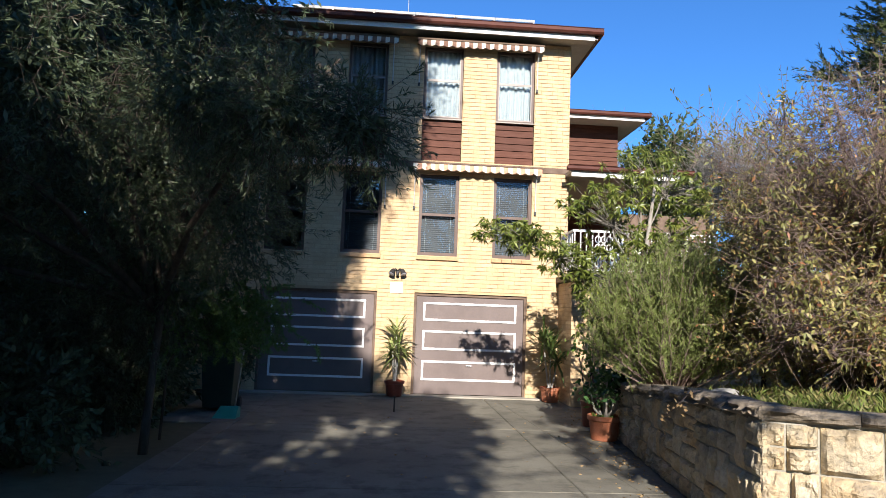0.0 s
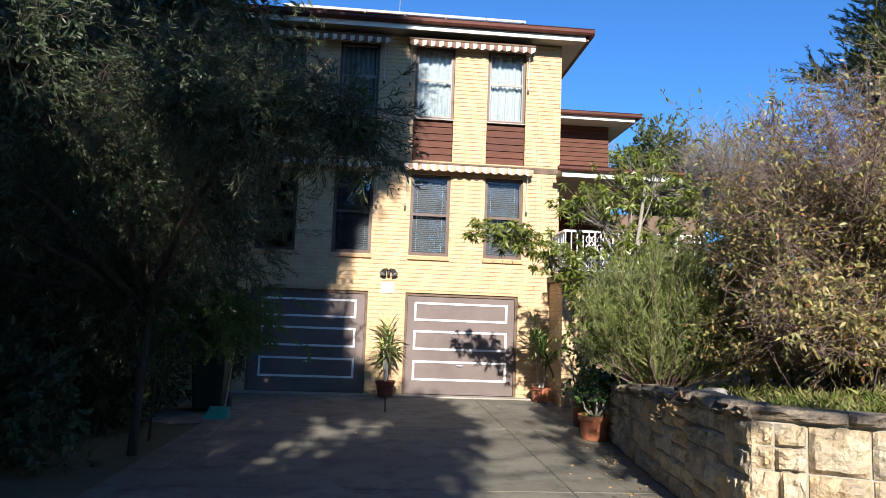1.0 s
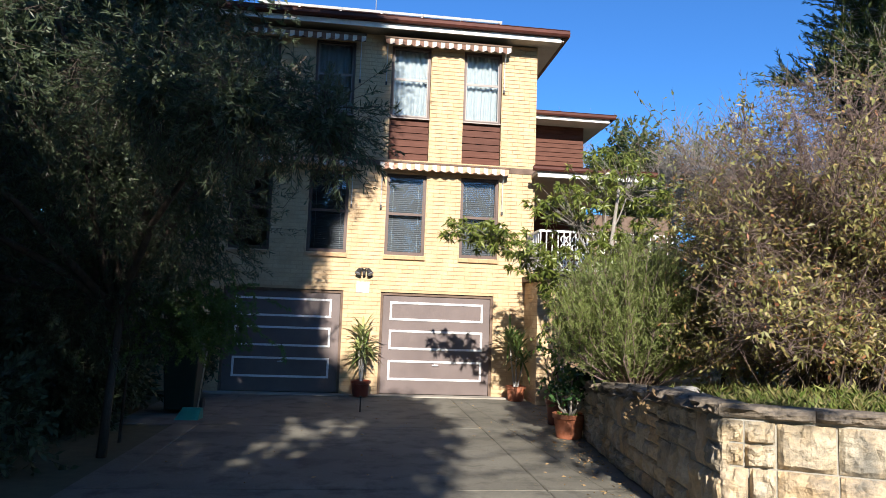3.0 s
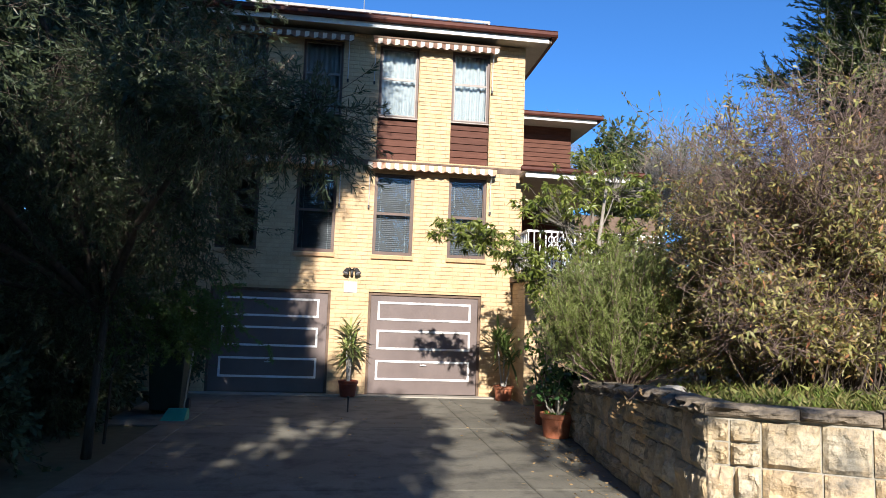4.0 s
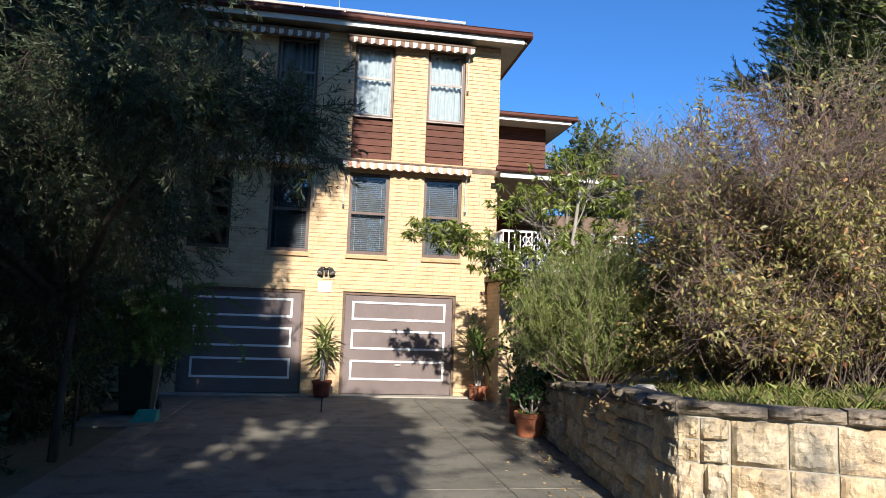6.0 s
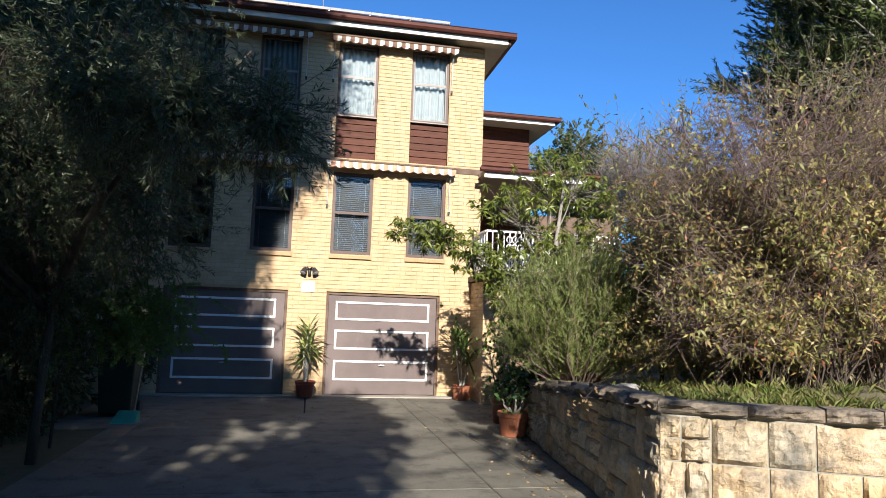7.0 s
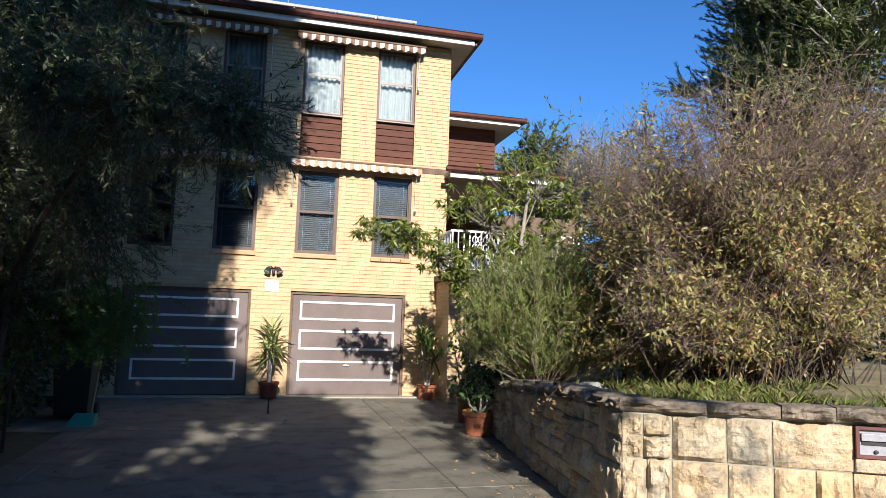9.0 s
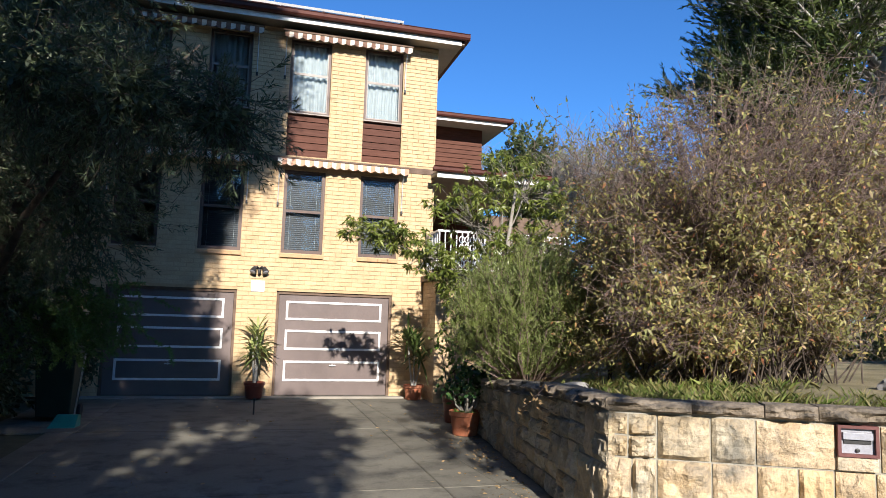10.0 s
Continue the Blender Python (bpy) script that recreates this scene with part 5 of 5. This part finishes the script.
# upright dustpan
D = thing("upright_dustpan", "teal long-handled dustpan standing on the concrete", "dustpan", (-2.42, 10.55, 0.0))
dp = bmesh.new()
hp = [(-0.2, -0.12, 0.0), (0.14, -0.12, 0.0), (0.16, 0.14, 0.0), (-0.13, 0.14, 0.0), (-0.19, -0.1, 0.012), (0.13, -0.1, 0.012), (0.15, 0.02, 0.17), (-0.12, 0.02, 0.17), (0.155, 0.14, 0.15), (-0.125, 0.14, 0.15)]
vs = [dp.verts.new(p) for p in hp]
for q in ((3, 2, 1, 0), (0, 1, 5, 4), (4, 5, 6, 7), (7, 6, 8, 9), (9, 8, 2, 3), (1, 2, 8, 6), (1, 6, 5), (0, 3, 9, 7), (0, 7, 4)):
    dp.faces.new([vs[i] for i in q])
bmesh.ops.recalc_face_normals(dp, faces=dp.faces[:])
part("pan", dp, M_TEAL, D, bevel=0.01)
part("handle", tube([(0.08, 0.08, 0.14), (0.13, 0.12, 0.75), (0.17, 0.14, 1.16)], 0.011, 8), M_GREY_METAL, D, "thin grey metal handle")

# wheeled bin
B = thing("wheelie_bin", "dark green wheeled bin with yellow lid in shade", "bin", (-2.72, 11.3, 0.0))
bb = bmesh.new()
vs = [bb.verts.new(p) for p in ((-0.22, -0.25, 0.06), (0.22, -0.25, 0.06), (0.22, 0.25, 0.06), (-0.22, 0.25, 0.06), (-0.28, -0.33, 1.12), (0.28, -0.33, 1.12), (0.28, 0.33, 1.12), (-0.28, 0.33, 1.12))]
for q in ((3, 2, 1, 0), (4, 5, 6, 7), (0, 1, 5, 4), (1, 2, 6, 5), (2, 3, 7, 6), (3, 0, 4, 7)):
    bb.faces.new([vs[i] for i in q])
part("body", bb, M_BIN, B, bevel=0.02)
part("lid", box(-0.3, 0.3, -0.36, 0.34, 1.125, 1.18), M_LID, B, "yellow plastic lid", bevel=0.02)
part("grip", tube([(-0.24, 0.38, 1.1), (0.24, 0.38, 1.1)], 0.016, 8), M_BIN, B)
for x in (-0.25, 0.25):
    w = part("wheel", lathe([(0.03, -0.025), (0.09, -0.025), (0.1, -0.015), (0.1, 0.015), (0.09, 0.025), (0.03, 0.025)], 20), M_DARK, B)
    w.matrix_basis = pose(x, 0.24, 0.1, 0, 90, 0)

# steel peg in the drive
S = thing("steel_peg", "thin dark steel peg standing in the driveway", "peg", (0.09, 11.6, 0.0))
part("rod", tube([(0, 0, -0.03), (0, 0, 0.25)], 0.014, 8), M_DARK, S)
part("cap", lathe([(0.02, 0.24), (0.024, 0.25), (0.018, 0.265)], 10), M_DARK, S)

# ---- stone retaining wall ----
stone_wall = thing("stone_wall", "rough sandstone block retaining wall with weathered coping", "retaining wall", kind="structure")


def rock_mesh(name, seed, nx, nz, rough, mat, swell=0.45):
    """A unit block (x along the wall, z up, front at -y) with a split rock face and pitched margins."""
    r = np.random.default_rng(seed)
    off = r.uniform(-50, 50, 3)
    tilt = r.normal(size=2) * 0.35 * rough
    v, f = [], []
    for j in range(nz + 1):
        for i in range(nx + 1):
            x, z = i / nx - 0.5, j / nz - 0.5
            e = min(1.0, 9 * (0.5 - abs(x)), 7 * (0.5 - abs(z)))
            d = e * (swell + rough * (noise.noise((x * 2.6 + off[0], z * 2.6 + off[1], off[2])) * 1.1 + 0.75 * noise.noise((x * 5.5 + off[1], z * 4.5 + off[2], off[0]))) + tilt[0] * x + tilt[1] * z)
            edge = (0.012 * r.normal(), 0.012 * r.normal()) if 0 < i < nx and 0 < j < nz else (0, 0)
            v.append((x + edge[0], -0.5 - d, z + edge[1]))
    for j in range(nz):
        for i in range(nx):
            a = j * (nx + 1) + i
            f.append((a, a + 1, a + nx + 2, a + nx + 1))
    o = len(v)
    v += [(-0.5, 0.5, -0.5), (0.5, 0.5, -0.5), (0.5, 0.5, 0.5), (-0.5, 0.5, 0.5)]
    row = lambda j: [j * (nx + 1) + i for i in range(nx + 1)]
    col = lambda i: [j * (nx + 1) + i for j in range(nz + 1)]
    f.append(tuple(row(0)[::-1] + [o, o + 1]))
    f.append(tuple(row(nz) + [o + 2, o + 3]))
    f.append(tuple(col(0) + [o + 3, o]))
    f.append(tuple(col(nx)[::-1] + [o + 1, o + 2]))
    return mesh_from(name, v, f, mat)


ROCKS = [rock_mesh("stone", k, 11, 8, 0.5, M_STONE, 0.55) for k in range(14)]
COPES = [rock_mesh("coping_stone", 100 + k, 12, 5, 0.3, M_COPING, 0.22) for k in range(8)]
sr = random.Random(4)


def lay(mesh, s0, s1, z0, z1, depth, proud, name):
    """Set one stone along the wall between two arc lengths."""
    p0, _ = wall_point(s0)
    p1, _ = wall_point(s1)
    if s0 < SIDE_LEN < s1:
        p1 = p0 + (CORNER - p0) * ((s1 - s0) / max(0.01, SIDE_LEN - s0)) if SIDE_LEN - s0 > s1 - SIDE_LEN else p1
        if SIDE_LEN - s0 <= s1 - SIDE_LEN:
            p0 = CORNER
    t = p1 - p0
    L = t.length
    t.normalize()
    n = Vector((-t.y, t.x))                      # towards the garden
    c = (p0 + p1) / 2 + n * (depth + proud / 2)
    ob = under(stone_wall, name, mesh)
    ob.matrix_basis = Matrix.Translation((c.x, c.y, (z0 + z1) / 2)) @ Matrix.Rotation(math.atan2(t.y, t.x), 4, "Z") @ Matrix.Diagonal((L, proud, z1 - z0, 1))


TOTAL = SIDE_LEN + 6.5
# mortar core behind the stones
cv, cf = [], []
cs = [x * 0.4 for x in range(int(SIDE_LEN / 0.4) + 1)] + [SIDE_LEN + x * 0.5 for x in range(15)]
for s in cs:
    p, t = wall_point(s)
    n = Vector((-t.y, t.x))
    if abs(s - SIDE_LEN) < 1e-6:
        n = (n + Vector((0.12, 1.0)).normalized()).normalized()
    h = wall_top(s) - 0.1
    for d, z in ((0.042, -0.05), (0.042, h), (0.34, h), (0.34, -0.05)):
        q = p + n * d
        cv.append((q.x, q.y, z))
for i in range(len(cs) - 1):
    for k in range(4):
        a = i * 4
        cf.append((a + k, a + 4 + k, a + 4 + (k + 1) % 4, a + (k + 1) % 4))
under(stone_wall, "core", mesh_from("core", cv, cf, M_JOINT), "pale mortar core")
MAIL = (SIDE_LEN + 1.625, SIDE_LEN + 1.905)
JOINTS = [(0.22, 0.6, 0.95, 1.3, 1.7, 2.1), (0.2, 0.38, 0.77, 1.08, 1.36, 1.6, 1.87, 2.3), (0.17, 0.38, 0.762, 1.075, 1.625, 1.905, 2.35)]
SIDE_ROWS = [(0.0, 0.31, 0.64, 1.0), (0.0, 0.23, 0.58, 1.0), (0.0, 0.39, 0.72, 1.0)]
for part_s0, part_s1, lens_ in ((0.0, SIDE_LEN, (0.17, 0.4)), (SIDE_LEN, TOTAL, (0.3, 0.5))):
    z_rel = [0.0, 0.32, 0.655, 0.985] if part_s0 else [0.0, 0.31, 0.64, 1.0]
    for row in range(3):
        s = part_s0
        while s < part_s1 - 0.05:
            e = min(part_s1, s + sr.uniform(*lens_))
            if part_s0:
                later = [SIDE_LEN + q for q in JOINTS[row] if SIDE_LEN + q > s + 0.02]
                e = later[0] if later else e
            if part_s1 - e < 0.18:
                e = part_s1
            if part_s0 and row == 2:
                if s < MAIL[0] < e:
                    e = MAIL[0]
                if MAIL[0] - 0.001 <= s < MAIL[1]:
                    s = MAIL[1]
                    continue
            k = (wall_top((s + e) / 2) - 0.115) / 0.985
            if not part_s0:
                z_rel = SIDE_ROWS[int(s / 0.8) % 3]
            z0, z1 = z_rel[row] * k, z_rel[row + 1] * k
            g = 0.008
            if (part_s0 == 0 and sr.random() < 0.4) or (part_s0 and row == 2 and s < SIDE_LEN + 0.36):
                h = (z0 + z1) / 2
                lay(sr.choice(ROCKS), s + g, e - g, z0 + g, h - g, 0.03, sr.uniform(0.05, 0.09) if part_s0 else sr.uniform(0.035, 0.06), "stone")
                lay(sr.choice(ROCKS), s + g, e - g, h + g, z1 - g, 0.03, sr.uniform(0.05, 0.09) if part_s0 else sr.uniform(0.035, 0.06), "stone")
            else:
                lay(sr.choice(ROCKS), s + g, e - g, z0 + g, z1 - g, 0.03, sr.uniform(0.05, 0.09) if part_s0 else sr.uniform(0.035, 0.06), "stone")
            s = e
s = 0.0
while s < TOTAL:
    e = s + sr.uniform(0.28, 0.7)
    if s < SIDE_LEN < e:
        e = SIDE_LEN
    lay(sr.choice(COPES), s + 0.003, e - 0.003, wall_top(s) - 0.1, wall_top(e) + sr.uniform(-0.022, 0.004), sr.uniform(0.008, 0.025), 0.2, "coping_stone")
    s = e

# letterbox let into the front wall
pm, _ = wall_point((MAIL[0] + MAIL[1]) / 2)
ang = math.degrees(math.atan2(FRONT_DIR.y, FRONT_DIR.x))
mb = thing("letterbox", "grey metal letterbox face in red-brown frame in wall", "letterbox", (pm.x, pm.y + 0.04, 0.875))
mb.rotation_euler = (0, 0, radians(ang))
hw, hh = 0.134, 0.11
fb = bmesh.new()
for a in ((-hw, -hw + 0.022, -hh, hh), (hw - 0.022, hw, -hh, hh), (-hw + 0.022, hw - 0.022, -hh, -hh + 0.022), (-hw + 0.022, hw - 0.022, hh - 0.022, hh)):
    box(a[0], a[1], -0.05, 0.05, a[2], a[3], fb)
part("frame", fb, M_RED_FRAME, mb, "red-brown timber frame")
part("face", box(-hw + 0.022, hw - 0.022, -0.02, 0.04, -hh + 0.022, hh - 0.022), M_LETTER, mb)
part("flap", box(-0.098, 0.098, -0.045, -0.022, 0.01, 0.06), M_LETTER, mb, "hinged metal flap", bevel=0.004)
part("slot", box(-0.09, 0.09, -0.028, -0.0205, -0.02, 0.008), M_DARK, mb, "dark open letter slot")
part("lock", lathe([(0.014, 0), (0.014, 0.012), (0.008, 0.014)], 12), M_DARK, mb).matrix_basis = pose(0, -0.02, -0.065, 90, 0, 0)
part("ledge", box(-hw, hw, -0.035, 0.05, -hh - 0.1, -hh - 0.004), M_STONE, mb, "sandstone block below the box", bevel=0.008)

# dry vine hanging over the wall
V = thing("dry_vine", "dry brown vine sprig hanging over the stone wall", "vine", (2.74, 5.95, 1.04))
vp = [(0.05, 0, 0.03), (-0.06, -0.02, 0.0), (-0.1, 0.1, -0.1), (-0.1, 0.25, -0.19), (-0.1, 0.4, -0.25), (-0.1, 0.52, -0.33)]
part("stem", tube(vp, 0.004, 5), M_TWIG, V)
b = np.repeat(np.array(vp[1:]), 7, 0) + rng.normal(size=(35, 3)) * [0.01, 0.06, 0.04]
under(V, "foliage", leaf_mesh("foliage", b, rng.normal(size=b.shape), 0.05, 0.03, L_DRY, rng), kind="stuff")

# rocks in the garden
for x, y, w, h in ((6.3, 5.3, 0.26, 0.1), (3.5, 6.9, 0.2, 0.08)):
    rk = bmesh.new()
    bmesh.ops.create_icosphere(rk, subdivisions=3, radius=1)
    for vv in rk.verts:
        q = vv.co * (1 + 0.35 * noise.noise(vv.co * 1.4 + Vector((x, y, 0))))
        vv.co = Vector((q.x * w, q.y * w * 0.7, q.z * h))
    r_ = part("rock", rk, M_ROCK, None)
    r_.location = (x, y, lawn_z(x, y) + h * 0.3)
    tagged(r_, "pale grey weathered garden rock in grass", "rock", "garden rocks")

# ---- bricks of the front wall ----
CH, BL, GAP = 0.0865, 0.24, 0.010


def spans(z0, z1, x0, x1, holes):
    cuts = sorted((h[0], h[1]) for h in holes if h[2] < z1 - 0.02 and h[3] > z0 + 0.02)
    out, a = [], x0
    for c, d in cuts:
        if c > a:
            out.append((a, c))
        a = max(a, d)
    if a < x1:
        out.append((a, x1))
    return out


brick_cache = {}


def brick_mesh(w):
    k = round(w, 3)
    if k not in brick_cache:
        h, e, y0, y1 = CH - GAP, 0.003, -0.012, 0.004
        lo = [(0, y1, 0), (w, y1, 0), (w, y1, h), (0, y1, h)]
        mi = [(0, y0 + e, 0), (w, y0 + e, 0), (w, y0 + e, h), (0, y0 + e, h)]
        hi = [(e, y0, e), (w - e, y0, e), (w - e, y0, h - e), (e, y0, h - e)]
        f = [(8, 9, 10, 11)] + [(a + i, a + (i + 1) % 4, a + 4 + (i + 1) % 4, a + 4 + i) for a in (0, 4) for i in range(4)]
        brick_cache[k] = mesh_from("brick", lo + mi + hi, f, M_BRICK)
    return brick_cache[k]


holes = OPEN + [(a - 0.03, b + 0.03, 2.79, 2.9) for a, b in WX] + [(HX0, HX1, 4.765, 4.885)]
bv, bf, count = [], [], 0
br = random.Random(9)
for c in range(int(HZ / CH)):
    z = c * CH + 0.005
    for a, b in spans(z, z + CH, HX0, HX1, holes):
        x = math.floor((a - (c % 2) * BL / 2) / BL) * BL + (c % 2) * BL / 2
        while x < b:
            l, r_ = max(a, x) + GAP / 2, min(b, x + BL) - GAP / 2
            x += BL
            if r_ - l < 0.025:
                continue
            if -0.4 < l < 3.64 and 2.1 < z < 2.95 and count < 300:
                under(front, "brick", brick_mesh(r_ - l), m=Matrix.Translation((l, FY + br.uniform(-0.0015, 0.0015), z)))
                count += 1
            else:
                o, y0 = len(bv), FY - 0.012 + br.uniform(-0.002, 0.002)
                h, e = CH - GAP, 0.003
                bv += [(l, FY + 0.004, z), (r_, FY + 0.004, z), (r_, FY + 0.004, z + h), (l, FY + 0.004, z + h), (l + e, y0, z + e), (r_ - e, y0, z + e), (r_ - e, y0, z + h - e), (l + e, y0, z + h - e)]
                bf += [(o + 4, o + 5, o + 6, o + 7)] + [(o + i, o + (i + 1) % 4, o + 4 + (i + 1) % 4, o + 4 + i) for i in range(4)]
under(front, "bricks", mesh_from("bricks", bv, bf, M_BRICKS), kind="stuff")
# bricks of the balcony base: its left face and its front
bv, bf = [], []
for c in range(int(2.4 / CH)):
    z = c * CH + 0.005
    h = CH - GAP
    for face in (0, 1):
        u, end = (12.9 if face == 0 else 3.46), (14.0 if face == 0 else 5.4)
        u -= (c % 2) * BL / 2
        while u < end:
            l, r_ = max(u, 12.9 if face == 0 else 3.46) + (0.0 if u < (12.9 if face == 0 else 3.46) + 0.01 else GAP / 2), min(u + BL, end) - GAP / 2
            u += BL
            if r_ - l < 0.03:
                continue
            o = len(bv)
            if face == 0:
                bv += [(3.478, r_, z), (3.478, l, z), (3.478, l, z + h), (3.478, r_, z + h), (3.462, r_, z), (3.462, l, z), (3.462, l, z + h), (3.462, r_, z + h)]
            else:
                bv += [(l, 12.918, z), (r_, 12.918, z), (r_, 12.918, z + h), (l, 12.918, z + h), (l, 12.902, z), (r_, 12.902, z), (r_, 12.902, z + h), (l, 12.902, z + h)]
            bf += [(o + 4, o + 5, o + 6, o + 7)] + [(o + i, o + (i + 1) % 4, o + 4 + (i + 1) % 4, o + 4 + i) for i in range(4)]
under(balcony, "bricks", mesh_from("bricks", bv, bf, M_BRICKS), "yellow brick base wall", kind="stuff")
